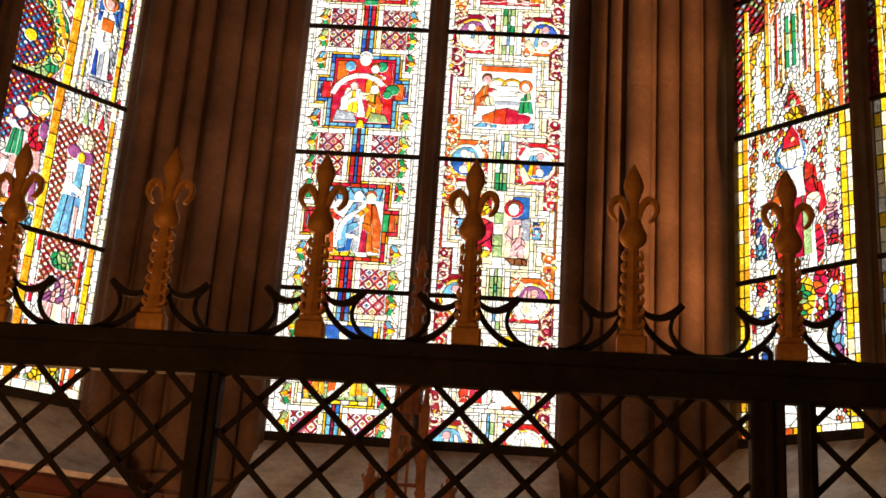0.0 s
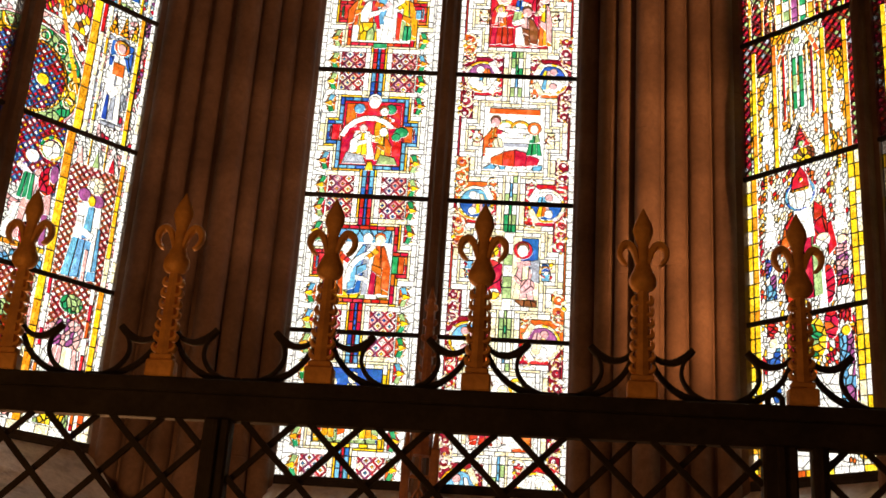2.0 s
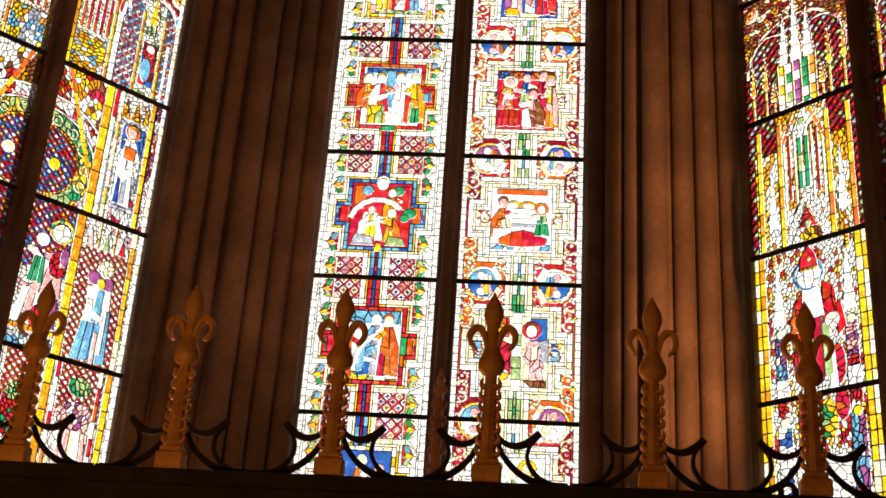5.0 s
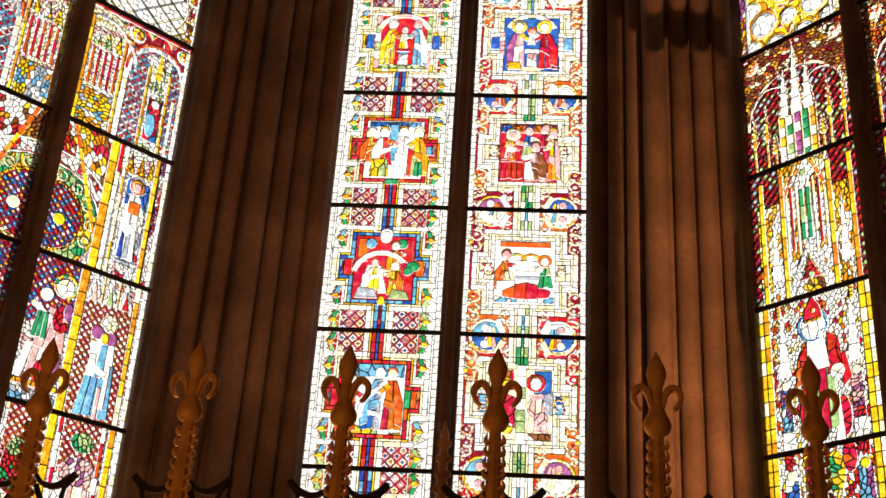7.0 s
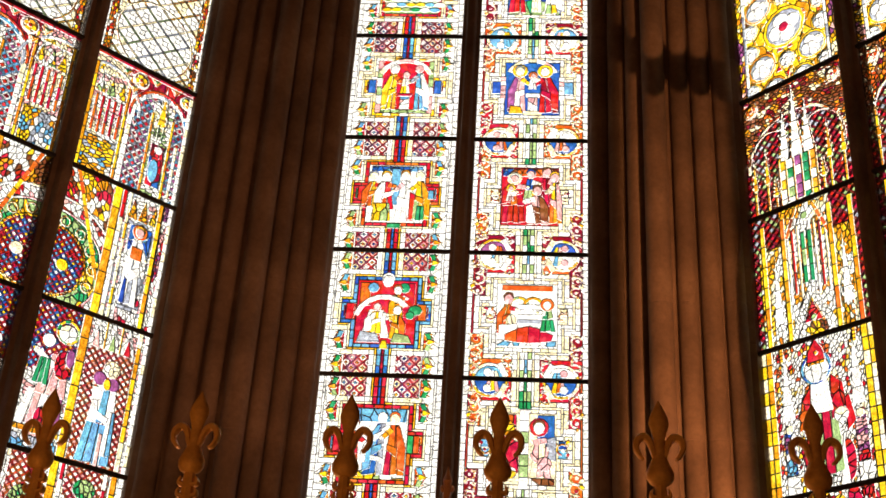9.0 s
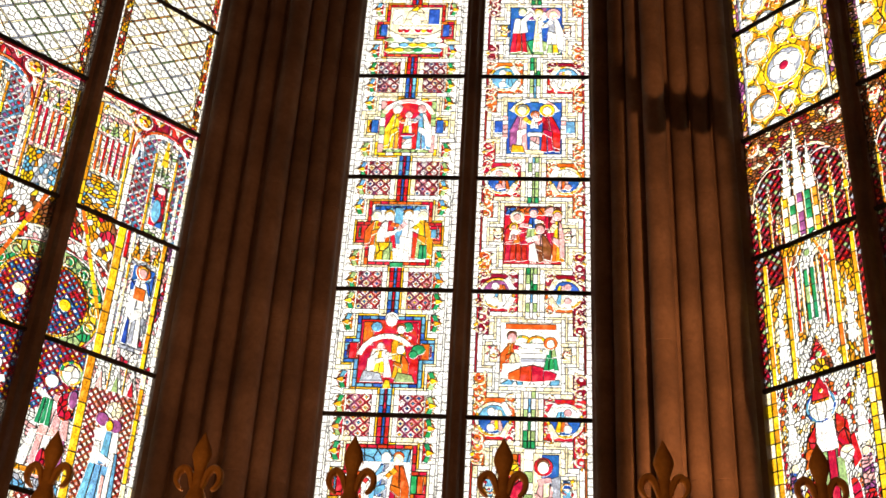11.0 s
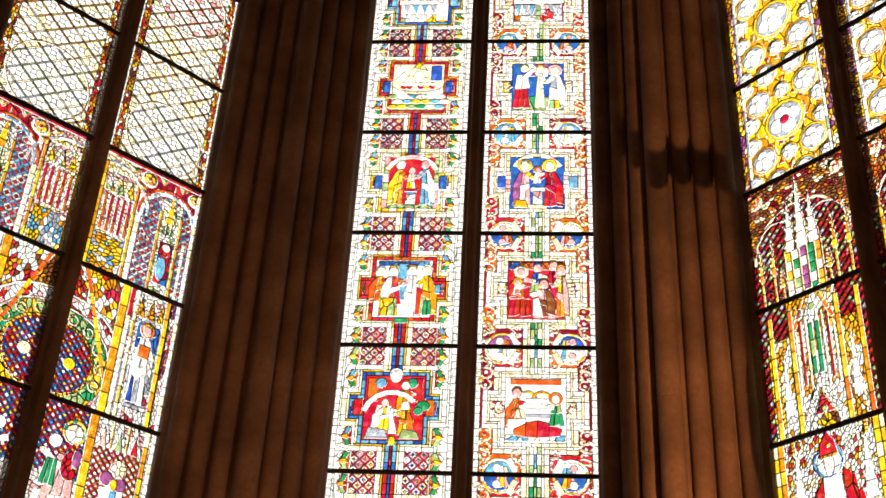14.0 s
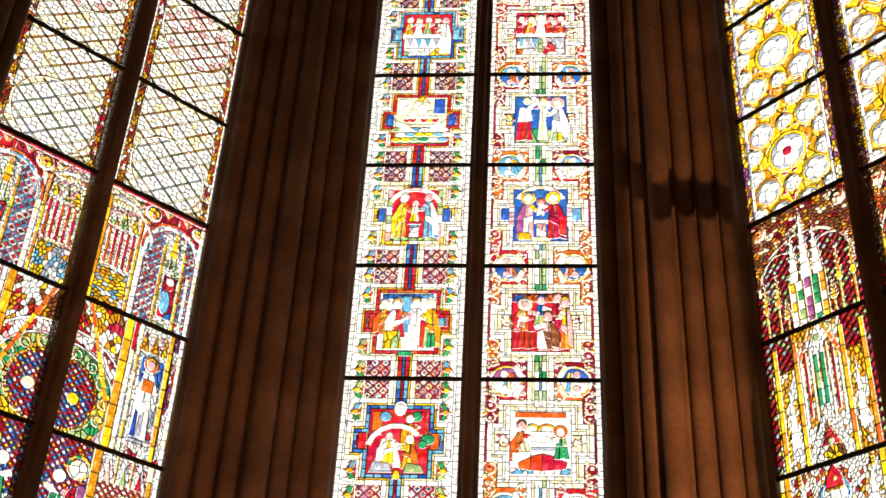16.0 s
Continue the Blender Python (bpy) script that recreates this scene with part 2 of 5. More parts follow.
def diaper(region, s, frames, hearts, rng, inner=0.5):
    x0, y0, x1, y1 = bounds(region)
    out, h = [], s / 2
    for i in range(int((x1 - x0) / h) + 3):
        for j in range(int((y1 - y0) / h) + 3):
            if (i + j) % 2:
                continue
            cx, cy = x0 + (i - 0.5) * h, y0 + (j - 0.5) * h
            o = [(cx - h, cy), (cx, cy - h), (cx + h, cy), (cx, cy + h)]
            k = [(cx + (x - cx) * inner, cy + (y - cy) * inner) for x, y in o]
            f = rng.choice(frames)
            heart = rng.choice(hearts)
            for q in range(4):
                out.append(([o[q], o[(q + 1) % 4], k[(q + 1) % 4], k[q]], f + "~"))
            out.append((k, heart))
    got = [(inside(p, region), c) for p, c in out]
    return [(p, c) for p, c in got if p]


def patches(region, size, cols, rng, coarse=2.6, long=1.55):
    """Folds and fields of colour: drawn-out pieces that lean one way, grouped in larger patches."""
    lean = rng.uniform(-0.5, 0.5) + (math.pi / 2 if rng.random() < 0.2 else 0)
    ca, sa, root = math.cos(lean), math.sin(lean), math.sqrt(long)
    region = [((ca * x + sa * y) * root, (ca * y - sa * x) / root) for x, y in region]
    x0, y0, x1, y1 = bounds(region)
    big = []
    m = max(3, int((x1 - x0) * (y1 - y0) / (size * coarse) ** 2))
    for _ in range(m):
        big.append((rng.uniform(x0, x1), rng.uniform(y0, y1), rng.choice(cols)))
    seeds, taken = [], {}
    n = max(4, int((x1 - x0) * (y1 - y0) / size ** 2))
    gap = size * 0.62
    for _ in range(n * 5):
        if len(seeds) >= n:
            break
        x, y = rng.uniform(x0, x1), rng.uniform(y0, y1)
        gx, gy = int(x / gap), int(y / gap)
        if any((x - p[0]) ** 2 + (y - p[1]) ** 2 < gap * gap for i in (-1, 0, 1) for j in (-1, 0, 1) for p in taken.get((gx + i, gy + j), ())):
            continue
        taken.setdefault((gx, gy), []).append((x, y))
        near = min(big, key=lambda b: (b[0] - x) ** 2 + (b[1] - y) ** 2)
        seeds.append((x, y, near[2] if rng.random() < 0.8 else rng.choice(cols)))
    back = lambda p: [(ca * x / root - sa * y * root, sa * x / root + ca * y * root) for x, y in p]
    return [(back(p), c) for p, c in cells(region, seeds)]


def scrolls(region, pitch, ring, ground, heart, rng):
    """Rings of leaf on a coloured ground."""
    x0, y0, x1, y1 = bounds(region)
    nx, ny = max(1, round((x1 - x0) / pitch)), max(1, round((y1 - y0) / pitch))
    seeds = []
    for i in range(nx):
        for j in range(ny):
            px, py = (x1 - x0) / nx, (y1 - y0) / ny
            cx, cy = x0 + (i + 0.5) * px, y0 + (j + 0.5) * py
            seeds.append((cx, cy, rng.choice(heart)))
            a0 = rng.random()
            for k in range(6):
                a = (k + a0) * math.pi / 3
                seeds.append((cx + 0.30 * px * math.cos(a), cy + 0.30 * py * math.sin(a), rng.choice(ring)))
            for u, v in ((0.47, 0.47), (-0.47, 0.47), (0.47, -0.47), (-0.47, -0.47)):
                seeds.append((cx + u * px, cy + v * py, rng.choice(ground)))
    return cells(region, seeds)


def lattice(region, pitch, strap, strap_cols, field, rng, tilt=1.0, centre=None, radius=0.0, inner_strap=(), inner_field=()):
    """Grisaille: four-lobed leaves between crossing straps; inside a roundel other straps."""
    polys = [(region, 0)]
    x0, y0, x1, y1 = bounds(region)
    nn = math.hypot(1, tilt)
    for sx in (1, -1):
        a, b = tilt / nn, sx / nn
        lo = min(a * x + b * y for x, y in region)
        hi = max(a * x + b * y for x, y in region)
        k = math.floor(lo / pitch)
        while k * pitch < hi:
            for c, band in ((k * pitch, 0), (k * pitch + strap, 1)):
                nxt = []
                for p, fl in polys:
                    vals = [a * x + b * y for x, y in p]
                    if min(vals) < c - 1e-6 and max(vals) > c + 1e-6:
                        for q in (cut(p, a, b, c), cut(p, -a, -b, -c)):
                            if len(q) > 2:
                                nxt.append((q, fl))
                    else:
                        nxt.append((p, fl))
                polys = nxt
            k += 1
        polys = [(p, fl or ((a * sum(v[0] for v in p) / len(p) + b * sum(v[1] for v in p) / len(p)) / pitch % 1) * pitch < strap) for p, fl in polys]
    out = []
    for p, fl in polys:
        cx, cy = sum(v[0] for v in p) / len(p), sum(v[1] for v in p) / len(p)
        within = centre and math.hypot(cx - centre[0], cy - centre[1]) < radius
        if fl:
            out.append((p, rng.choice(inner_strap if within else strap_cols)))
        elif area(p) > 0.25 * pitch * pitch:
            r = 0.23 * pitch
            fc = inner_field if within else field
            seeds = [(cx, cy, rng.choice(fc))] + [(cx + r * u, cy + r * v, rng.choice(fc)) for u, v in ((1.4, 0), (-1.4, 0), (0, 1.4), (0, -1.4))]
            out += cells(p, seeds)
        else:
            out.append((p, rng.choice(inner_field if within else field)))
    return out


def merged(labels, xs, ys, longest):
    """Rectangles of one label out of a grid of labels, no longer than the label allows."""
    done, out = set(), []
    for j in range(len(ys) - 1):
        for i in range(len(xs) - 1):
            if (i, j) in done:
                continue
            lab = labels[i, j]
            w = 1
            while i + w < len(xs) - 1 and labels[i + w, j] == lab and (i + w, j) not in done and xs[i + w + 1] - xs[i] <= longest.get(lab, 9):
                w += 1
            h = 1
            while j + h < len(ys) - 1 and all(labels[i + k, j + h] == lab and (i + k, j + h) not in done for k in range(w)) and (w == 1 or lab not in longest) and ys[j + h + 1] - ys[j] <= longest.get(lab, 9):
                h += 1
            for a in range(w):
                for b in range(h):
                    done.add((i + a, j + b))
            out.append((lab, rect(xs[i], ys[j], xs[i + w], ys[j + h])))
    return out


class Tint(str):
    """A glass colour that knows along which lines its piece goes on without lead."""
    lines = ()


def joined(colour, lines):
    t = Tint(colour)
    t.lines = (*(colour.lines if isinstance(colour, Tint) else ()), *lines)
    return t


def edge_line(p, q):
    d = math.hypot(q[0] - p[0], q[1] - p[1]) or 1.0
    a, b = (q[1] - p[1]) / d, (p[0] - q[0]) / d
    return a, b, a * p[0] + b * p[1]


def minus(poly, shape):
    """What is left of a convex polygon outside a convex shape, in convex pieces, with the lines of the cuts."""
    out, lines = [], []
    for i, p in enumerate(shape):
        ka, kb, kc = edge_line(p, shape[(i + 1) % len(shape)])
        lines.append((ka, kb, kc))
        o = cut(poly, -ka, -kb, -kc)
        if len(o) > 2 and area(o) > 1e-6:
            out.append((o, tuple(lines)))
        poly = cut(poly, ka, kb, kc)
        if len(poly) < 3 or area(poly) < 1e-7:
            break
    return out


class Sheet:
    """A panel that is cut like a cartoon: later shapes take the place of the pieces under them.
    Shapes are given in fractions of the panel's width and height."""

    def __init__(self, w, h, rng, pieces=(), flip=False):
        self.w, self.h, self.rng, self.pieces, self.flip = w, h, rng, list(pieces), flip
        self.pane = rect(0, 0, w, h)
        self.boxes = {}

    def ready(self, pts):
        pts = [((1 - x) * self.w if self.flip else x * self.w, y * self.h) for x, y in pts]
        return pts[::-1] if area(pts) < 0 else pts

    def lay(self, shape, pieces):
        shape = inside(shape, self.pane)
        if len(shape) < 3:
            return
        x0, y0, x1, y1 = bounds(shape)
        kept = []
        for item in self.pieces:
            key = id(item[0])
            box4 = self.boxes.get(key)
            if box4 is None:
                box4 = self.boxes[key] = (*bounds(item[0]), item[0])
            if box4[0] >= x1 or box4[2] <= x0 or box4[1] >= y1 or box4[3] <= y0:
                kept.append(item)
            else:
                kept += [(q, joined(item[1], ls)) for q, ls in minus(item[0], shape)]
        if len(pieces) == 1:
            got = [(shape, pieces[0][1])]
        else:
            got = [(inside(p, shape), c) for p, c in pieces]
        self.pieces = kept + [(p, c) for p, c in got if len(p) > 2]

    def poly(self, pts, cols, size=0.0, coarse=2.2, open_edges=()):
        cols = cols.split()
        if open_edges:
            at = [((1 - x) * self.w if self.flip else x * self.w, y * self.h) for x, y in pts]
            ls = [edge_line(at[i], at[(i + 1) % len(at)]) for i in open_edges]
            cols = [joined(self.rng.choice(cols), ls)]
        shape = inside(self.ready(pts), self.pane)
        if len(shape) < 3:
            return
        x0, y0, x1, y1 = bounds(shape)
        if size and (x1 - x0) * (y1 - y0) > 2.5 * size * size:
            self.lay(shape, patches(shape, size, cols, self.rng, coarse))
        else:
            self.lay(shape, [(shape, self.rng.choice(cols))])

    def box(self, x0, y0, x1, y1, cols, size=0.0, coarse=2.2):
        self.poly(rect(x0, y0, x1, y1), cols, size, coarse)

    def fill(self, x0, y0, x1, y1, f):
        shape = inside(self.ready(rect(x0, y0, x1, y1)), self.pane)
        if len(shape) > 2:
            self.lay(shape, f(shape, self.rng))

    def column(self, x, width, cols, n=8, y0=0.0, y1=1.0):
        self.fill(x - width / 2, y0, x + width / 2, y1, col(cols.split(), n))

    def disc(self, x, y, r, cols, size=0.0, squash=1.0, n=12):
        """Round in truth: r is a fraction of the width."""
        k = self.w / self.h
        self.poly([(x + r * math.cos(2 * math.pi * i / n), y + r * k * squash * math.sin(2 * math.pi * i / n)) for i in range(n)], cols, size)

    def ring(self, x, y, r, thick, cols, a0=0, a1=360, n=16, squash=1.0):
        k = self.w / self.h * squash
        for i in range(n):
            a, b = (radians(a0 + (a1 - a0) * (i + j) / n) for j in (0, 1))
            self.poly([(x + q * math.cos(t), y + q * k * math.sin(t)) for q, t in ((r, a), (r + thick, a), (r + thick, b), (r, b))], cols, open_edges=(0, 2) if i % 3 else (2,))

    def line(self, xa, ya, xb, yb, thick, cols, n=5):
        k = self.w / self.h
        d = math.hypot(xb - xa, (yb - ya) / k)
        ox, oy = -(yb - ya) / k / d * thick / 2, (xb - xa) / d * thick / 2 * k
        for i in range(n):
            f, g = i / n, (i + 1) / n
            p, q = (xa + (xb - xa) * f, ya + (yb - ya) * f), (xa + (xb - xa) * g, ya + (yb - ya) * g)
            self.poly([(p[0] + ox, p[1] + oy), (q[0] + ox, q[1] + oy), (q[0] - ox, q[1] - oy), (p[0] - ox, p[1] - oy)], cols)

    def spire(self, x, y0, y1, width, cols, edge=""):
        """A crocketed pinnacle: a steep triangle over little steps."""
        if edge:
            self.poly([(x - width * 0.75, y0), (x + width * 0.75, y0), (x, y1 + 0.04)], edge, 0.03)
        for f, g in ((0, 0.22), (0.22, 0.5), (0.5, 1.0)):
            self.poly([(x - width / 2 * (1 - f), y0 + (y1 - y0) * f), (x + width / 2 * (1 - f), y0 + (y1 - y0) * f), (x + width / 2 * (1 - g) + 1e-4, y0 + (y1 - y0) * g), (x - width / 2 * (1 - g) - 1e-4, y0 + (y1 - y0) * g)], cols)
        for i in range(5):
            f = (i + 0.6) / 5.6
            z, hw = y0 + (y1 - y0) * f, width / 2 * (1 - f)
            for sgn in (-1, 1):
                self.poly([(x + sgn * hw, z - 0.012), (x + sgn * (hw + 0.02), z + 0.004), (x + sgn * (hw + 0.012), z + 0.022), (x + sgn * hw * 0.96, z + 0.012)], cols)

    def robe(self, x, y0, y1, wide, cols, top=0.55, sway=0.0, n=3):
        """Cloth that falls in upright folds, wider at the hem."""
        for i in range(n):
            f, g = i / n - 0.5, (i + 1) / n - 0.5
            u, v = f * (0.8 + 0.4 * self.rng.random()) if 0 < i else f, g
            self.poly([(x + u * wide, y0), (x + v * wide, y0 + (0.012 if i % 2 else 0)), (x + sway + v * wide * top, y1), (x + sway + f * wide * top, y1)], cols)

    def head(self, x, y, r=0.036, halo="", hair="", face="white cream pink"):
        if halo:
            self.disc(x, y, r * 1.75, halo, n=12)
        if hair:
            self.disc(x, y + r * 0.3, r * 1.15, hair, n=9)
        self.disc(x, y - r * 0.1, r, face, squash=1.15, n=9)

    def figure(self, x, y0, y1, wide, robe_cols, cloak="", sleeve="", lean=0.0, halo="", hair="", face="white cream pink", turn=1):
        """A draped standing or kneeling form: robe, cloak over one side, a sleeve and a head."""
        hh = y1 - y0
        r = min(0.042, 0.09 * hh + 0.012)
        neck = y1 - r * 2.1
        self.robe(x, y0, y0 + 0.55 * (neck - y0), wide, robe_cols, 0.72, lean * 0.5)
        self.robe(x + lean * 0.5, y0 + 0.55 * (neck - y0), neck, wide * 0.72, robe_cols, 0.62, lean * 0.5, 2)
        if cloak:
            self.poly([(x - turn * wide * 0.5, y0 + 0.05 * hh), (x - turn * wide * 0.12, y0 + 0.1 * hh), (x + lean - turn * wide * 0.02, neck), (x + lean - turn * wide * 0.26, neck - 0.02), (x - turn * wide * 0.5, y0 + 0.45 * hh)], cloak)
            self.poly([(x - turn * wide * 0.1, y0 + 0.28 * hh), (x + turn * wide * 0.42, y0 + 0.40 * hh), (x + turn * wide * 0.40, y0 + 0.50 * hh), (x - turn * wide * 0.1, y0 + 0.44 * hh)], cloak)
        if sleeve:
            ex, ey = x + lean + turn * wide * 0.55, y0 + 0.60 * hh
            self.line(x + lean + turn * wide * 0.12, neck - 0.03, ex, ey, 0.045, sleeve, 2)
            self.disc(ex + turn * 0.012, ey, 0.016, "white cream", n=7)
        self.head(x + lean + turn * 0.006, y1 - r, r, halo, hair, face)

    def leaf_spray(self, x, y, sgn, tall=0.088):
        """Three leaves round a bright heart against the border."""
        self.poly([(x - sgn * 0.05, y - tall * 0.8), (x + sgn * 0.01, y - tall * 0.7), (x + sgn * 0.045, y), (x + sgn * 0.01, y + tall * 0.7), (x - sgn * 0.05, y + tall * 0.8)], "red orange gold")
        for v in (-1, 1):
            self.poly([(x - sgn * 0.02, y + v * tall * 0.95), (x + sgn * 0.035, y + v * tall * 0.62), (x + sgn * 0.012, y + v * tall * 0.5)], "yellow gold")
        self.poly([(x - sgn * 0.045, y - tall * 0.75), (x, y - tall * 0.85), (x + sgn * 0.022, y - tall * 0.2), (x - sgn * 0.02, y - tall * 0.15)], "green sage green")
        self.poly([(x - sgn * 0.045, y + tall * 0.75), (x, y + tall * 0.85), (x + sgn * 0.022, y + tall * 0.2), (x - sgn * 0.02, y + tall * 0.15)], "green sky sage")
        self.poly([(x - sgn * 0.005, y - tall * 0.28), (x + sgn * 0.058, y), (x - sgn * 0.005, y + tall * 0.28), (x - sgn * 0.05, y)], "yellow gold yellow")
        self.poly([(x - sgn * 0.05, y - tall * 0.22), (x - sgn * 0.012, y), (x - sgn * 0.05, y + tall * 0.22)], "orange red")

    def curl(self, x, y, r, sgn, cols, up=1):
        """A leafy tendril: a hook with a berry and a side leaf."""
        r *= self.rng.uniform(0.75, 1.15)
        x, y = x + self.rng.uniform(-0.006, 0.006), y + self.rng.uniform(-0.008, 0.008)
        a0 = self.rng.uniform(0, 60) + (0 if sgn > 0 else -200)
        self.ring(x, y, r, 0.019, cols, a0, a0 + 240, 8)
        self.disc(x + sgn * r * 0.15, y - up * r * 0.2, r * 0.5, "white cream yellow red", n=6)
        for f in (0.9, 2.4, 4.2):
            cx, cy = x + r * 1.75 * math.cos(f + a0), y + r * 1.6 * math.sin(f + a0)
            self.poly([(cx - r * 0.45, cy - r * 0.2), (cx + r * 0.1, cy - r * 0.55), (cx + r * 0.5, cy + r * 0.25), (cx - r * 0.1, cy + r * 0.5)], cols)
        self.poly([(x + sgn * r * 0.8, y + up * r * 0.9), (x + sgn * r * 1.9, y + up * r * 1.5), (x + sgn * r * 1.5, y + up * r * 2.2), (x + sgn * r * 0.6, y + up * r * 1.7)], cols)

    def quatrefoil(self, x, y, r, ring, ground, lobes, heart=""):
        self.disc(x, y, r, ring)
        self.disc(x, y, r * 0.84, ground)
        for a in (20, 110, 200, 290):
            self.disc(x + r * 0.40 * math.cos(radians(a)), y + r * 0.40 * self.w / self.h * math.sin(radians(a)), r * 0.36, lobes, n=9)
        self.disc(x, y, r * 0.24, heart or lobes, n=8)


def col(cols, n=9):
    return lambda r, g: strip(r, n, cols, g)


def folds(cols, size=0.034, coarse=2.6):
    return lambda r, g: patches(r, size, cols, g, coarse)


def checks(frames, hearts, s=0.06, inner=0.5):
    return lambda r, g: diaper(r, s, frames, hearts, g, inner)


def lozenges(r, rng, s=0.078):
    """Red and violet lozenges, each with a white frame and a bright heart."""
    x0, y0, x1, y1 = bounds(r)
    out, h = [], s / 2
    for i in range(int((x1 - x0) / h) + 3):
        for j in range(int((y1 - y0) / h) + 3):
            if (i + j) % 2:
                continue
            cx, cy = x0 + (i - 0.5) * h, y0 + (j - 0.5) * h
            o, m, k = ([(cx - h * f, cy), (cx, cy - h * f), (cx + h * f, cy), (cx, cy + h * f)] for f in (1, 0.74, 0.38))
            f = ("red", "red", "purple", "ruby")[(i + 2 * j) % 4]
            mid = rng.choice(("white", "white", "white", "cream", "pink"))
            for q in range(4):
                out.append(([o[q], o[(q + 1) % 4], m[(q + 1) % 4], m[q]], f + "~"))
                out.append(([m[q], m[(q + 1) % 4], k[(q + 1) % 4], k[q]], mid + "~"))
            out.append((k, rng.choice(("yellow", "sky", "blue", "gold", "white"))))
    got = [(inside(p, r), c) for p, c in out]
    return [(p, c) for p, c in got if p]


def cross_panel(w, h, rng, border, stem, ground, scene_cols):
    """The stepped cross frame of the axis window; the scene in it is laid over afterwards."""
    def label(x, y):
        u, v = abs(x / w - 0.5), y / h

        def within(e, f):
            return u < 0.05 + e or (u < 0.285 + e and 0.22 - f < v < 0.79 + f) or (u < 0.375 + e and 0.41 - f < v < 0.60 + f)
        if u > 0.455:
            return "bead"
        if within(0, 0):
            if (u < 0.25 and 0.25 < v < 0.76) or (u < 0.335 and 0.44 < v < 0.57):
                return "scene"
            if u < 0.05 and not 0.22 < v < 0.79:
                return "stem" if u < 0.012 else "arm"
            return "cross"
        if within(0.02, 0.018):
            return "frame_a"
        if within(0.062, 0.056):
            return "frame_b"
        if ground == "diaper" and 0.112 < u < 0.315 and (v < 0.3 or v > 0.7):
            return "diaper"
        return "leaf"
    us = (0.012, 0.05, 0.07, 0.112, 0.25, 0.285, 0.305, 0.315, 0.335, 0.347, 0.375, 0.395, 0.437, 0.455, 0.5)
    xs = sorted({w * (0.5 + s * u) for u in us for s in (1, -1)})
    ys = [h * v for v in (0, 0.164, 0.202, 0.22, 0.25, 0.354, 0.392, 0.41, 0.44, 0.57, 0.60, 0.618, 0.656, 0.76, 0.79, 0.808, 0.846, 1)]
    labels = {(i, j): label((xs[i] + xs[i + 1]) / 2, (ys[j] + ys[j + 1]) / 2) for i in range(len(xs) - 1) for j in range(len(ys) - 1)}
    inner, outer = stem
    out = []
    for lab, r in merged(labels, xs, ys, {"frame_a": 0.16, "frame_b": 0.12, "cross": 0.14, "stem": 0.12, "arm": 0.14}):
        x0, y0, x1, y1 = bounds(r)
        size = max(x1 - x0, y1 - y0)
        if lab == "bead":
            out += strip(r, max(1, round((y1 - y0) / 0.058)), ["white"], rng)
        elif lab == "scene":
            out.append((r, rng.choice(scene_cols)))
        elif lab == "cross":
            out += strip(r, max(1, round(size / 0.07)), border, rng)
        elif lab == "stem":
            out += strip(r, max(1, round(size / 0.06)), inner, rng)
        elif lab == "arm":
            out += strip(r, max(1, round(size / 0.08)), outer, rng)
        elif lab == "frame_a":
            out += strip(r, max(1, round(size / 0.12)), ["cream", "yellow", "cream"] if ground == "diaper" else ["cream", "white", "cream"], rng)
        elif lab == "frame_b":
            out += strip(r, max(1, round(size / 0.10)), ["white", "white", "white", "cream"], rng)
        elif lab == "diaper":
            out += lozenges(r, rng)
        elif ground == "diaper":
            out += patches(r, 0.085, ["white"], rng, 1.0)
        else:
            out.append((r, rng.choice(["red", "red", "ruby", "orange"])))
    return out


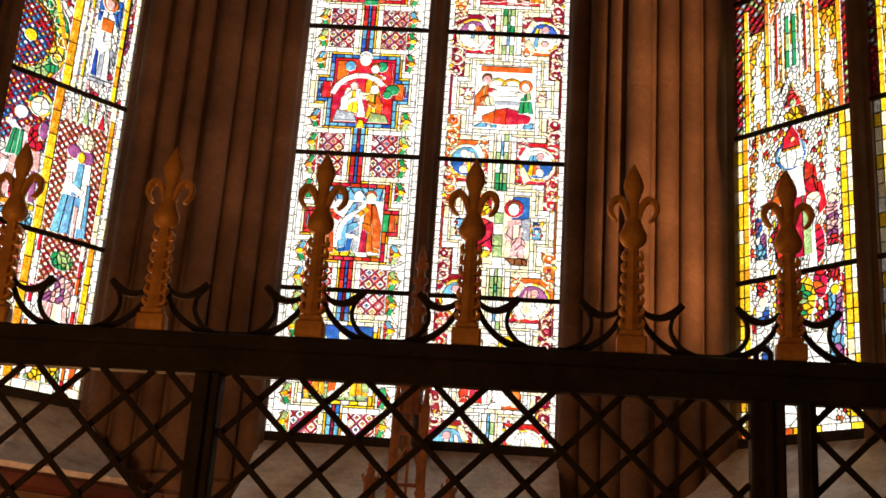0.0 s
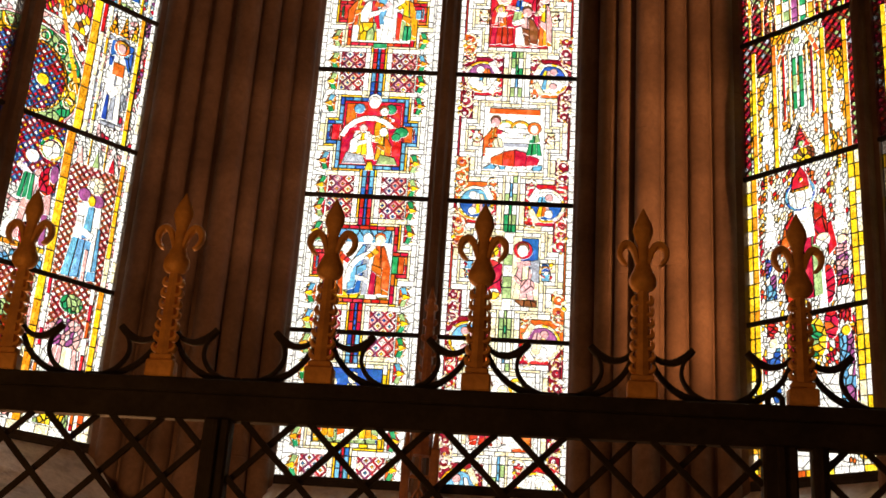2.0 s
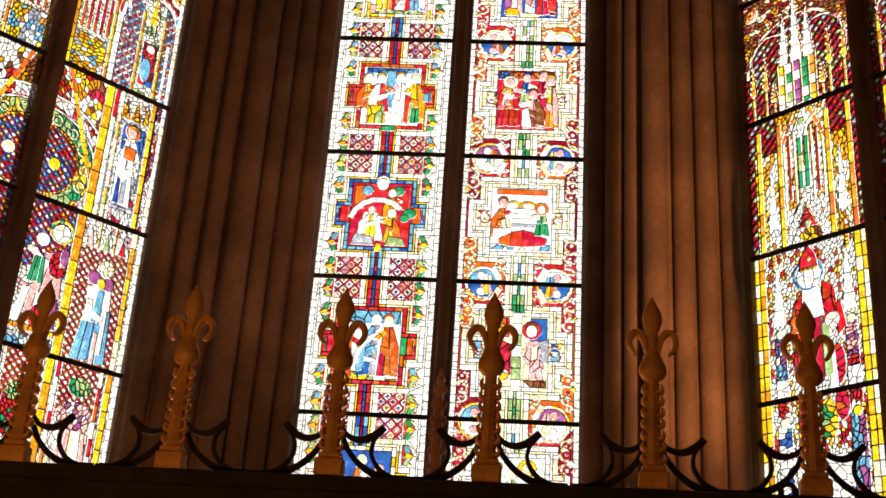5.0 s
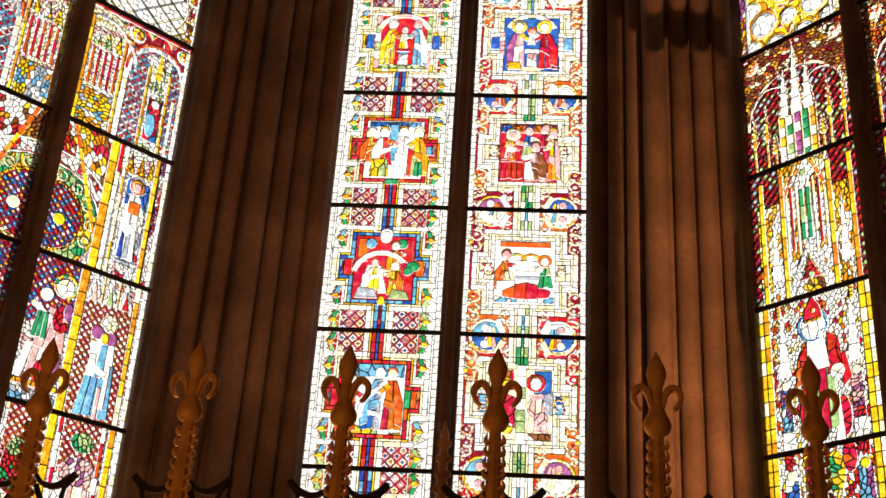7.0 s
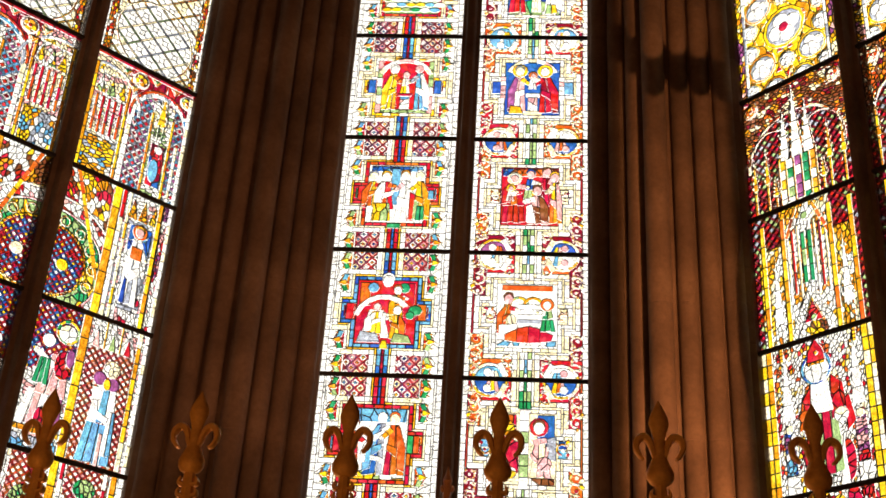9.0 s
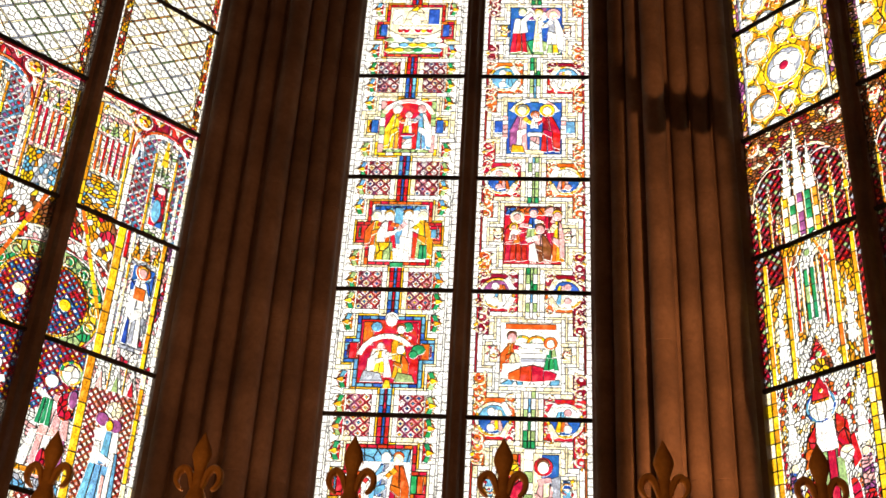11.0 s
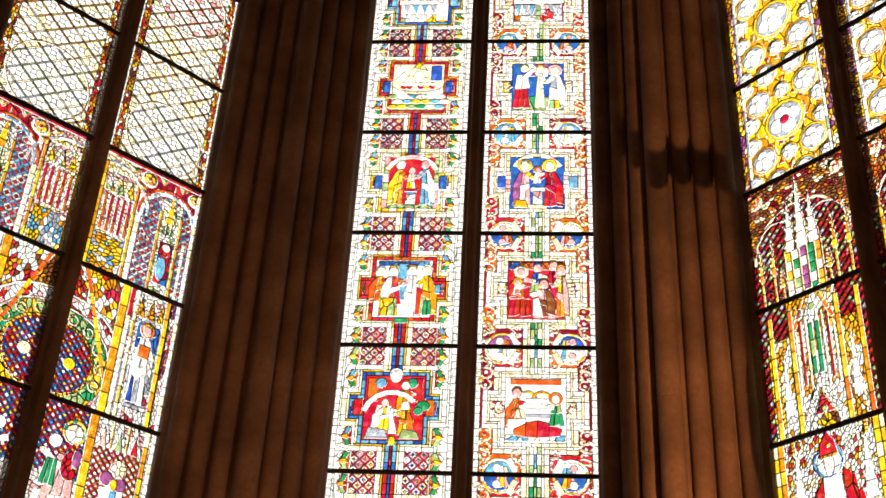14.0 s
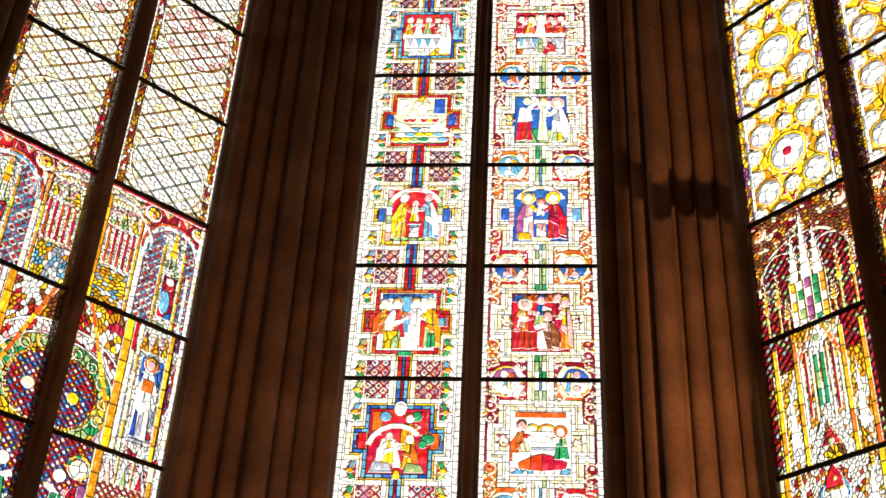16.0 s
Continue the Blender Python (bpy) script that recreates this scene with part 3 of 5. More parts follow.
def row_axis_left(k, w, h, rng, flip=False):
    """Every second field has a red cross, the others a blue or a pale one."""
    red, blue, pale = ["red", "red", "red", "orange"], ["sky", "blue", "sky"], ["cream", "white", "yellow"]
    border = {1: red, 3: red, 5: red, 2: blue, 6: blue}.get(k, pale)
    stem = (["blue", "blue"], ["red", "red"]) if k % 2 else (["red", "ruby"], ["blue", "sky"])
    field = {0: ["blue"], 1: ["sky", "white"], 2: ["red"], 3: ["white"], 4: ["red", "ruby"], 5: ["orange", "cream"], 6: ["red"], 7: ["red"]}[k]
    s = Sheet(w, h, rng, cross_panel(w, h, rng, border, stem, "diaper", field))
    for sgn in (-1, 1):
        for y in (0.085, 0.275, 0.735, 0.915):
            s.leaf_spray(0.5 + sgn * 0.375, y, sgn)
        # the ends of the arms
        s.box(0.5 + sgn * 0.30 - 0.035, 0.44, 0.5 + sgn * 0.30 + 0.035, 0.57, {1: "red", 2: "orange red", 3: "red", 5: "blue"}.get(k, "blue sky"))
        s.box(0.5 + sgn * 0.345 - 0.008, 0.46, 0.5 + sgn * 0.345 + 0.008, 0.55, "red ruby" if k % 2 == 0 else "green sky")
    if k == 0:
        s.box(0.26, 0.25, 0.74, 0.36, "sage yellow cream", 0.06)
        s.figure(0.34, 0.28, 0.70, 0.17, "yellow gold", "red", "yellow", 0.02)
        s.figure(0.52, 0.27, 0.74, 0.16, "cream white", "orange", "white")
        s.figure(0.68, 0.28, 0.68, 0.15, "gold yellow", "sage", "red", -0.01, turn=-1)
    elif k == 1:
        s.box(0.26, 0.66, 0.74, 0.76, "blue sky sky", 0.07)
        s.box(0.26, 0.25, 0.74, 0.31, "yellow white sage", 0.06)
        s.figure(0.30, 0.27, 0.68, 0.17, "red orange", "red", "red", 0.02, hair="brown")
        s.figure(0.49, 0.28, 0.74, 0.16, "grey sky blue", "sky", "white", 0.05)
        s.ring(0.62, 0.40, 0.19, 0.045, "white", 100, 190, 5)
        s.ring(0.47, 0.22, 0.19, 0.04, "white", 20, 90, 4)
        s.figure(0.66, 0.28, 0.73, 0.17, "orange red orange", "orange", "yellow gold", -0.01, hair="orange", turn=-1)
        s.box(0.75, 0.44, 0.80, 0.57, "green")
        s.box(0.80, 0.44, 0.85, 0.57, "red orange")
    elif k == 2:
        s.box(0.27, 0.55, 0.36, 0.74, "orange gold", 0.0)
        s.box(0.64, 0.55, 0.73, 0.74, "red orange", 0.0)
        s.disc(0.38, 0.70, 0.05, "green sky", n=8)
        s.disc(0.64, 0.70, 0.05, "green sage", n=8)
        s.head(0.50, 0.76, 0.05, hair="white")
        s.figure(0.58, 0.46, 0.72, 0.13, "orange white yellow", "gold", "orange", hair="orange")
        s.ring(0.48, 0.42, 0.215, 0.045, "white", 40, 165, 6)
        s.robe(0.42, 0.30, 0.52, 0.24, "sage sky yellow white gold", 0.5)
        s.figure(0.40, 0.33, 0.58, 0.15, "yellow gold", "white", "white", 0.02)
        s.figure(0.60, 0.29, 0.56, 0.14, "gold orange yellow", "orange", "yellow", turn=-1)
        s.disc(0.74, 0.52, 0.062, "green", squash=0.8, n=8)
        s.disc(0.70, 0.48, 0.04, "green", n=8)
        s.poly([(0.27, 0.26), (0.47, 0.26), (0.44, 0.33), (0.30, 0.35)], "white grey")
        s.poly([(0.55, 0.26), (0.73, 0.26), (0.70, 0.32), (0.58, 0.34)], "sage white")
        s.robe(0.50, 0.21, 0.28, 0.08, "yellow orange", 0.5, 0, 1)
    elif k == 3:
        s.box(0.27, 0.70, 0.73, 0.75, "sky blue", 0.05)
        s.box(0.45, 0.40, 0.53, 0.73, "blue sky", 0.12)
        s.figure(0.27, 0.38, 0.70, 0.14, "yellow orange", "orange", "red", 0.02, hair="grey")
        s.figure(0.40, 0.36, 0.70, 0.18, "orange red white", "white", "orange", 0.0, hair="yellow")
        s.poly([(0.30, 0.26), (0.47, 0.26), (0.45, 0.42), (0.31, 0.42)], "sage yellow white", 0.06)
        s.figure(0.58, 0.26, 0.71, 0.17, "white pink white", "white", "pink", 0.0, hair="gold", turn=-1)
        s.poly([(0.62, 0.28), (0.68, 0.28), (0.67, 0.50), (0.62, 0.52)], "red")
        s.figure(0.73, 0.28, 0.71, 0.15, "yellow sage yellow", "gold", "yellow", -0.02, hair="white", turn=-1)
        s.robe(0.72, 0.27, 0.40, 0.08, "green sky", 0.8, 0, 2)
        s.box(0.44, 0.20, 0.56, 0.245, "green sage")
        s.box(0.78, 0.46, 0.83, 0.54, "blue sky")
    elif k == 4:
        for x in (0.265, 0.735):
            s.column(x, 0.05, "pink white pink sage", 6, 0.25, 0.76)
        s.ring(0.5, 0.54, 0.23, 0.05, "white pink cream", 25, 155, 8)
        s.box(0.29, 0.25, 0.71, 0.285, "green sky sage", 0.05)
        s.figure(0.36, 0.28, 0.72, 0.14, "yellow gold yellow", "yellow", "orange", 0.03, hair="white")
        s.figure(0.50, 0.42, 0.66, 0.10, "cream white yellow", "", "white", 0.0)
        s.box(0.46, 0.29, 0.55, 0.42, "white sky pink", 0.05)
        s.box(0.44, 0.41, 0.57, 0.44, "pink red")
        s.figure(0.66, 0.28, 0.73, 0.14, "sky green white sky", "white", "grey", -0.03, turn=-1)
    elif k == 5:
        s.box(0.27, 0.57, 0.38, 0.74, "blue sky white", 0.09)
        s.box(0.62, 0.57, 0.73, 0.74, "blue", 0.09)
        s.box(0.26, 0.25, 0.74, 0.42, "sage", 0.0)
        for j in range(3):
            for i in range(6):
                s.disc(0.27 + i * 0.09 + 0.045 * (j % 2), 0.40 - j * 0.055, 0.055, "sage sky green white yellow", squash=0.55, n=9)
        for sgn in (-1, 1):
            s.poly([(0.5, 0.37), (0.5 + sgn * 0.19, 0.40), (0.5 + sgn * 0.29, 0.54), (0.5 + sgn * 0.18, 0.47), (0.5, 0.45)], "white", open_edges=(4,))
        s.poly([(0.38, 0.57), (0.62, 0.57), (0.58, 0.70), (0.50, 0.78), (0.42, 0.70)], "cream yellow", 0.07)
        s.disc(0.5, 0.63, 0.045, "white", squash=1.4)
        for i in range(6):
            s.disc(0.36 + i * 0.056, 0.50, 0.032, "yellow red cream", n=8)
            s.disc(0.36 + i * 0.056, 0.535, 0.024, "white", n=8)
        s.poly([(0.27, 0.58), (0.38, 0.63), (0.36, 0.68)], "white")
    else:
        s.box(0.27, 0.25, 0.73, 0.34, "red yellow sage white", 0.05)
        s.box(0.27, 0.34, 0.66, 0.46, "white", 0.0)
        for i in range(4):
            s.poly([(0.29 + i * 0.09, 0.46), (0.335 + i * 0.09, 0.33), (0.37 + i * 0.09, 0.46)], "grey sky grey")
        s.box(0.25, 0.46, 0.66, 0.53, "white", 0.0)
        for i, c in enumerate(("yellow", "white", "yellow sage", "orange red")):
            s.figure(0.31 + i * 0.095, 0.50, 0.72 - 0.01 * (i % 2), 0.095, c, "", "white sky", hair="white")
        s.figure(0.69, 0.27, 0.73, 0.12, "white", "white", "white", 0.0, turn=-1)
    return s.pieces


def row_axis_right(k, w, h, rng, flip=False):
    field = {0: ["white"], 1: ["cream"], 2: ["white"], 3: ["brown", "red"], 4: ["blue"], 5: ["blue"], 6: ["red"], 7: ["red"]}[k]
    s = Sheet(w, h, rng, cross_panel(w, h, rng, ["white", "white", "cream"], (["green", "sage"] if k % 2 else ["sky", "white"], ["sage", "green", "white"] if k % 2 else ["sage", "white", "white"]), "scroll", field))
    leaf = "cream white yellow cream"
    for sgn in (-1, 1):
        for y, up in ((0.22, 1), (0.31, -1), (0.70, 1), (0.79, -1)):
            s.curl(0.5 + sgn * 0.405, y, 0.034, sgn, leaf, up)
        for y, up in ((0.07, 1), (0.95, -1), (0.16, -1), (0.86, 1)):
            s.curl(0.5 + sgn * 0.16, y, 0.026, -sgn, leaf, up)
            s.curl(0.5 + sgn * 0.405, y, 0.028, sgn, leaf, up)
        for y in (0.0, 1.0):
            x = 0.5 + sgn * 0.285
            s.ring(x, y, 0.125, 0.026, "cream yellow white", n=16)
            s.disc(x, y, 0.125, "blue sky purple" if k % 2 else "white white sky", n=14)
            near = 1 if y < 0.5 else -1
            s.robe(x - sgn * 0.02, y if near > 0 else y - 0.09, y + 0.07 if near > 0 else y, 0.13, "yellow pink orange" if k % 2 else "white sky cream", 0.6)
            s.disc(x + sgn * 0.02, y + near * 0.06, 0.035, "white pink", n=9)
            s.line(x - sgn * 0.13, y + near * 0.03, x - sgn * 0.07, y + near * 0.13, 0.05, "white cream", 1)
        for a in (0.44, 0.505):
            s.box(0.5 + sgn * 0.30 - 0.035, a, 0.5 + sgn * 0.30 + 0.03, a + 0.06, "sky blue" if k in (1, 4) else leaf)
        s.curl(0.5 + sgn * 0.30, 0.50, 0.03, sgn, "yellow gold red")
    if k == 0:
        s.box(0.26, 0.25, 0.74, 0.36, "white cream orange", 0.06)
        s.figure(0.36, 0.28, 0.72, 0.18, "red ruby red", "red", "white", 0.02, hair="brown")
        s.figure(0.50, 0.30, 0.70, 0.12, "sage white", "", "white")
        s.figure(0.64, 0.27, 0.73, 0.18, "white cream", "red orange", "white", -0.02, halo="yellow", turn=-1)
    elif k == 1:
        s.box(0.60, 0.52, 0.74, 0.75, "blue sky blue", 0.11)
        s.box(0.26, 0.60, 0.44, 0.75, "red orange yellow", 0.06)
        s.poly([(0.26, 0.36), (0.46, 0.33), (0.46, 0.55), (0.34, 0.60), (0.26, 0.50)], "red orange red", 0.09)
        s.disc(0.36, 0.65, 0.07, "yellow gold", 0.05)
        s.disc(0.40, 0.33, 0.05, "yellow white", 0.05)
        s.column(0.5, 0.075, "sage green white sage", 7, 0.22, 0.79)
        s.poly([(0.66, 0.44), (0.75, 0.42), (0.75, 0.60), (0.68, 0.58)], "white grey")
        s.robe(0.63, 0.30, 0.44, 0.17, "pink white cream", 0.7)
        s.disc(0.62, 0.48, 0.075, "pink cream", 0.06, 1.2)
        s.disc(0.66, 0.40, 0.06, "pink", 0.05)
        s.head(0.615, 0.66, 0.045, "red ruby", "brown")
        s.line(0.57, 0.55, 0.68, 0.57, 0.05, "pink white", 2)
        s.box(0.54, 0.25, 0.74, 0.30, "gold brown white", 0.05)
    elif k == 2:
        s.box(0.29, 0.70, 0.71, 0.75, "red orange", 0.09)
        s.ring(0.43, 0.58, 0.06, 0.03, "yellow sage", 0, 180, 6)
        s.ring(0.55, 0.58, 0.06, 0.03, "yellow gold", 0, 180, 6)
        s.box(0.26, 0.26, 0.74, 0.31, "sky grey white", 0.06)
        for i in range(4):
            s.box(0.42, 0.44 + i * 0.04, 0.62, 0.475 + i * 0.04, "white grey white")
        s.figure(0.31, 0.36, 0.68, 0.12, "orange gold red", "orange", "red", 0.03, hair="brown")
        s.disc(0.37, 0.46, 0.045, "yellow cream", 0.04, 1.4)
        s.poly([(0.27, 0.34), (0.42, 0.37), (0.42, 0.44), (0.27, 0.43)], "white")
        for i, c in enumerate(("orange", "red", "orange red", "red")):
            a, b = 0.32 + i * 0.095, 0.32 + (i + 1) * 0.095
            z = (0.0, 0.05, 0.07, 0.045, 0.0)
            s.poly([(a, 0.305 - z[i] * 0.25), (b, 0.305 - z[i + 1] * 0.25), (b + 0.02, 0.355 + z[i + 1]), (a, 0.355 + z[i])], c)
        s.figure(0.67, 0.38, 0.63, 0.13, "green sage", "", "white", 0.0, halo="red orange", turn=-1)
    elif k == 3:
        s.box(0.26, 0.68, 0.74, 0.75, "brown orange blue", 0.06)
        s.figure(0.50, 0.44, 0.74, 0.13, "sage blue yellow", "", "white", hair="blue")
        s.figure(0.64, 0.42, 0.76, 0.13, "red ruby", "", "pink", hair="brown")
        s.robe(0.36, 0.27, 0.46, 0.20, "red orange red", 0.85, 0, 4)
        s.figure(0.36, 0.42, 0.70, 0.20, "red orange", "red", "pink", hair="white", halo="cream")
        s.figure(0.33, 0.46, 0.60, 0.08, "white pink", "", "white", halo="yellow")
        s.figure(0.72, 0.27, 0.72, 0.12, "yellow gold orange", "pink", "cream", hair="yellow", turn=-1)
        s.figure(0.57, 0.26, 0.60, 0.19, "pink brown pink", "brown pink", "white", 0.0, hair="brown", turn=-1)
        s.poly([(0.47, 0.28), (0.56, 0.27), (0.52, 0.44), (0.47, 0.42)], "white pink")
    elif k == 4:
        for sgn in (-1, 1):
            s.box(0.5 + sgn * 0.325 - 0.04, 0.45, 0.5 + sgn * 0.325 + 0.045, 0.57, "blue sky")
            s.column(0.5 + sgn * 0.265, 0.05, "pink white pink", 5, 0.40, 0.62)
        s.ring(0.5, 0.58, 0.21, 0.045, "cream pink white", 25, 155, 7)
        s.box(0.42, 0.25, 0.59, 0.29, "white cream pink")
        s.box(0.46, 0.29, 0.55, 0.42, "white pink red", 0.06)
        s.box(0.44, 0.42, 0.57, 0.46, "cream white")
        s.figure(0.36, 0.28, 0.72, 0.17, "pink purple white", "white purple", "yellow", 0.02, halo="yellow", hair="grey")
        s.poly([(0.29, 0.26), (0.42, 0.26), (0.40, 0.33), (0.30, 0.34)], "gold yellow orange")
        s.figure(0.65, 0.27, 0.72, 0.18, "red ruby red", "red", "red", -0.03, halo="yellow", turn=-1)
        s.figure(0.50, 0.50, 0.66, 0.08, "white", "", "white", halo="orange")
    elif k == 5:
        s.box(0.40, 0.62, 0.60, 0.76, "purple white yellow", 0.07)
        s.poly([(0.26, 0.25), (0.74, 0.25), (0.74, 0.34), (0.50, 0.42), (0.26, 0.34)], "sage green white sage", 0.08)
        s.robe(0.34, 0.27, 0.50, 0.17, "red red orange", 0.7)
        s.robe(0.35, 0.48, 0.64, 0.15, "white", 0.7, 0, 2)
        s.line(0.36, 0.60, 0.46, 0.70, 0.045, "white", 1)
        s.head(0.37, 0.71, 0.04, hair="sage")
        s.figure(0.52, 0.28, 0.74, 0.10, "white cream", "", "white", hair="yellow")
        s.figure(0.68, 0.28, 0.73, 0.17, "white grey white", "white", "white", -0.01, halo="pink", turn=-1)
        s.robe(0.66, 0.26, 0.36, 0.12, "yellow sage", 0.7, 0, 2)
    else:
        s.box(0.26, 0.25, 0.74, 0.32, "red white orange", 0.06)
        s.box(0.26, 0.32, 0.74, 0.46, "white grey", 0.10)
        for x in (0.30, 0.37, 0.44):
            s.poly([(x - 0.035, 0.45), (x + 0.035, 0.45), (x, 0.31)], "grey sky")
        s.poly([(0.64, 0.45), (0.73, 0.45), (0.69, 0.31)], "grey sky")
        s.box(0.25, 0.46, 0.75, 0.51, "white", 0.0)
        for i, c in enumerate(("red", "orange yellow", "white", "red orange", "orange red")):
            s.figure(0.30 + i * 0.10, 0.50, 0.72 + (0.02 if i == 2 else 0), 0.11, c, "", "white cream", halo="yellow cream" if i == 2 else "red orange", hair="brown")
        s.figure(0.58, 0.26, 0.46, 0.14, "red", "red", "white", turn=-1)
        s.column(0.5, 0.05, "sage white", 3, 0.26, 0.44)
    return s.pieces


def row_north(k, w, h, rng, flip=False):
    s = Sheet(w, h, rng, flip=flip)
    s.pieces = [(s.pane, "white")]
    flowers = checks(["red", "blue", "red"], ["white", "sky", "sky", "red", "yellow"], 0.05, 0.66)
    brick = checks(["red", "orange"], ["white", "pink", "white", "white"], 0.05, 0.68)
    if k == 0:
        s.box(0, 0, 1, 1, "white white white cream pink", 0.04)
        s.fill(0.50, 0.62, 0.86, 1.0, brick)
        s.fill(0.05, 0.62, 0.34, 1.0, brick)
        s.disc(0.18, 0.62, 0.11, "green sage red", 0.03, 2.0)
        s.disc(0.67, 0.86, 0.10, "green sage", 0.035, 0.8)
        s.disc(0.67, 0.66, 0.16, "pink purple white", 0.035, 0.8)
        s.robe(0.68, 0.28, 0.58, 0.28, "white cream white pink", 0.7, 0.0, 5)
        s.box(0.52, 0.08, 0.80, 0.26, "sage yellow white", 0.035)
        s.box(0.06, 0.08, 0.34, 0.26, "sage white pink", 0.03)
        for x in (0.47, 0.83):
            s.column(x, 0.035, "red orange white", 9)
        s.column(0.40, 0.07, "yellow gold yellow", 6)
        s.column(0.90, 0.055, "yellow orange gold", 8)
        s.fill(0, 0, 1, 0.075, col(["white", "white", "cream"], 9))
    elif k == 1:
        s.box(0, 0, 1, 1, "white pink white", 0.03)
        s.fill(0.0, 0.52, 0.38, 1.0, flowers)
        s.fill(0.47, 0.0, 0.88, 0.86, brick)
        s.robe(0.19, 0.17, 0.40, 0.36, "pink white purple white", 0.8, 0.02, 5)
        s.robe(0.24, 0.38, 0.66, 0.26, "pink purple pink", 0.55, 0.03, 3)
        s.line(0.05, 0.66, 0.24, 0.58, 0.05, "white", 2)
        s.disc(0.20, 0.22, 0.05, "red", 0.04, 2.0)
        s.robe(0.14, 0.44, 0.62, 0.13, "green sage green", 0.7, 0.01, 3)
        s.disc(0.30, 0.60, 0.075, "orange red", 0.04, 1.6)
        s.disc(0.35, 0.66, 0.04, "pink purple", 0.0, 2.0)
        s.ring(0.29, 0.83, 0.075, 0.03, "sage yellow green", n=12)
        s.disc(0.29, 0.82, 0.075, "white cream", 0.05)
        s.disc(0.15, 0.74, 0.055, "white", 0.0)
        s.box(0.0, 0.12, 0.38, 0.16, "yellow gold", 0.035)
        s.box(0.0, 0.0, 0.38, 0.10, "white sky grey", 0.03)
        s.robe(0.68, 0.03, 0.30, 0.30, "sky sky white sky", 0.75, 0.01, 4)
        s.robe(0.69, 0.30, 0.58, 0.23, "sky white sky", 0.7, 0.01, 3)
        s.robe(0.78, 0.10, 0.40, 0.09, "white grey sky", 0.6, 0.0, 2)
        s.line(0.60, 0.54, 0.63, 0.36, 0.055, "white", 2)
        s.line(0.63, 0.36, 0.75, 0.33, 0.055, "white", 2)
        s.box(0.70, 0.0, 0.735, 0.24, "purple pink")
        s.disc(0.62, 0.60, 0.06, "purple red")
        s.disc(0.74, 0.58, 0.06, "purple brown")
        s.disc(0.69, 0.57, 0.035, "yellow", 0.0, 1.4)
        s.disc(0.71, 0.68, 0.075, "cream white pink", 0.035)
        for x, c in ((0.53, "red pink"), (0.67, "green sage"), (0.81, "red pink")):
            s.poly([(x - 0.07, 0.80), (x + 0.07, 0.80), (x, 1.02)], "white", 0.04)
            s.poly([(x - 0.035, 0.80), (x + 0.035, 0.80), (x, 0.94)], c)
        for x in (0.60, 0.74):
            s.column(x, 0.02, "yellow", 3, 0.8, 1.0)
        s.column(0.425, 0.075, "yellow gold yellow", 6)
        s.column(0.905, 0.045, "yellow gold cream", 9)
    elif k == 2:
        s.box(0, 0, 1, 1, "yellow red white brown gold white", 0.036)
        s.disc(0.0, 0.28, 0.56, "red white pink white", 0.036, n=24)
        s.ring(0.0, 0.28, 0.56, 0.022, "white cream", -40, 90, 12)
        s.ring(0.0, 0.28, 0.44, 0.02, "white pink", -40, 90, 12)
        s.disc(0.0, 0.28, 0.44, "green sage yellow green", 0.045, n=24)
        for a in (5, 30, 55, 80, -20):
            s.ring(0.37 * math.cos(radians(a)), 0.28 + 0.37 * w / h * math.sin(radians(a)), 0.035, 0.017, "yellow gold", n=8)
        s.disc(0.0, 0.28, 0.32, "yellow gold", 0.03, n=20)
        s.disc(0.0, 0.28, 0.295, "blue", n=20)
        s.lay(s.pieces[-1][0], flowers(s.pieces[-1][0], rng))
        s.disc(0.11, 0.27, 0.055, "cream yellow", n=12)
        s.line(0.08, 1.0, 0.42, 0.25, 0.035, "yellow gold orange", 9)
        s.column(0.455, 0.075, "yellow gold yellow", 6)
        s.column(0.52, 0.04, "white cream red", 9)
        s.box(0.54, 0, 0.9, 1, "white pink white grey", 0.03)
        s.column(0.575, 0.03, "yellow cream", 8)
        s.box(0.61, 0.14, 0.83, 0.72, "grey white red white", 0.035)
        s.box(0.62, 0.56, 0.83, 0.76, "blue blue sky", 0.09)
        s.figure(0.715, 0.16, 0.76, 0.16, "white cream white grey", "white", "white", 0.0, halo="red orange", hair="yellow")
        s.poly([(0.635, 0.16), (0.69, 0.16), (0.68, 0.34), (0.65, 0.36)], "blue")
        s.box(0.665, 0.50, 0.775, 0.60, "red orange", 0.06)
        s.box(0.63, 0.10, 0.82, 0.15, "white grey", 0.05)
        for x in (0.62, 0.72, 0.82):
            s.poly([(x - 0.05, 0.80), (x + 0.05, 0.80), (x, 0.98)], "yellow gold orange", 0.03)
        s.box(0.62, 0.0, 0.82, 0.12, "red pink white ruby", 0.03)
        s.column(0.87, 0.045, "yellow gold yellow", 7)
        s.box(0.90, 0, 0.97, 1, "pink purple white red", 0.026)
    elif k == 3:
        lat = checks(["grey", "white", "sky"], ["red", "red", "ruby", "purple"], 0.066, 0.64)
        s.fill(0.42, 0, 1, 0.6, lat)
        s.box(0, 0, 0.42, 1, "white pink cream", 0.032)
        s.box(0.34, 0.6, 1, 1, "red red ruby", 0.10, 1.5)
        s.disc(0.70, 0.62, 0.27, "red", squash=1.05, n=22)
        s.lay(s.pieces[-1][0], lat(s.pieces[-1][0], rng))
        s.box(0.04, 0.0, 0.34, 0.30, "yellow white gold grey sky", 0.032)
        for i in range(5):
            s.column(0.085 + i * 0.058, 0.03, "red orange red", 3, 0.33, 0.64)
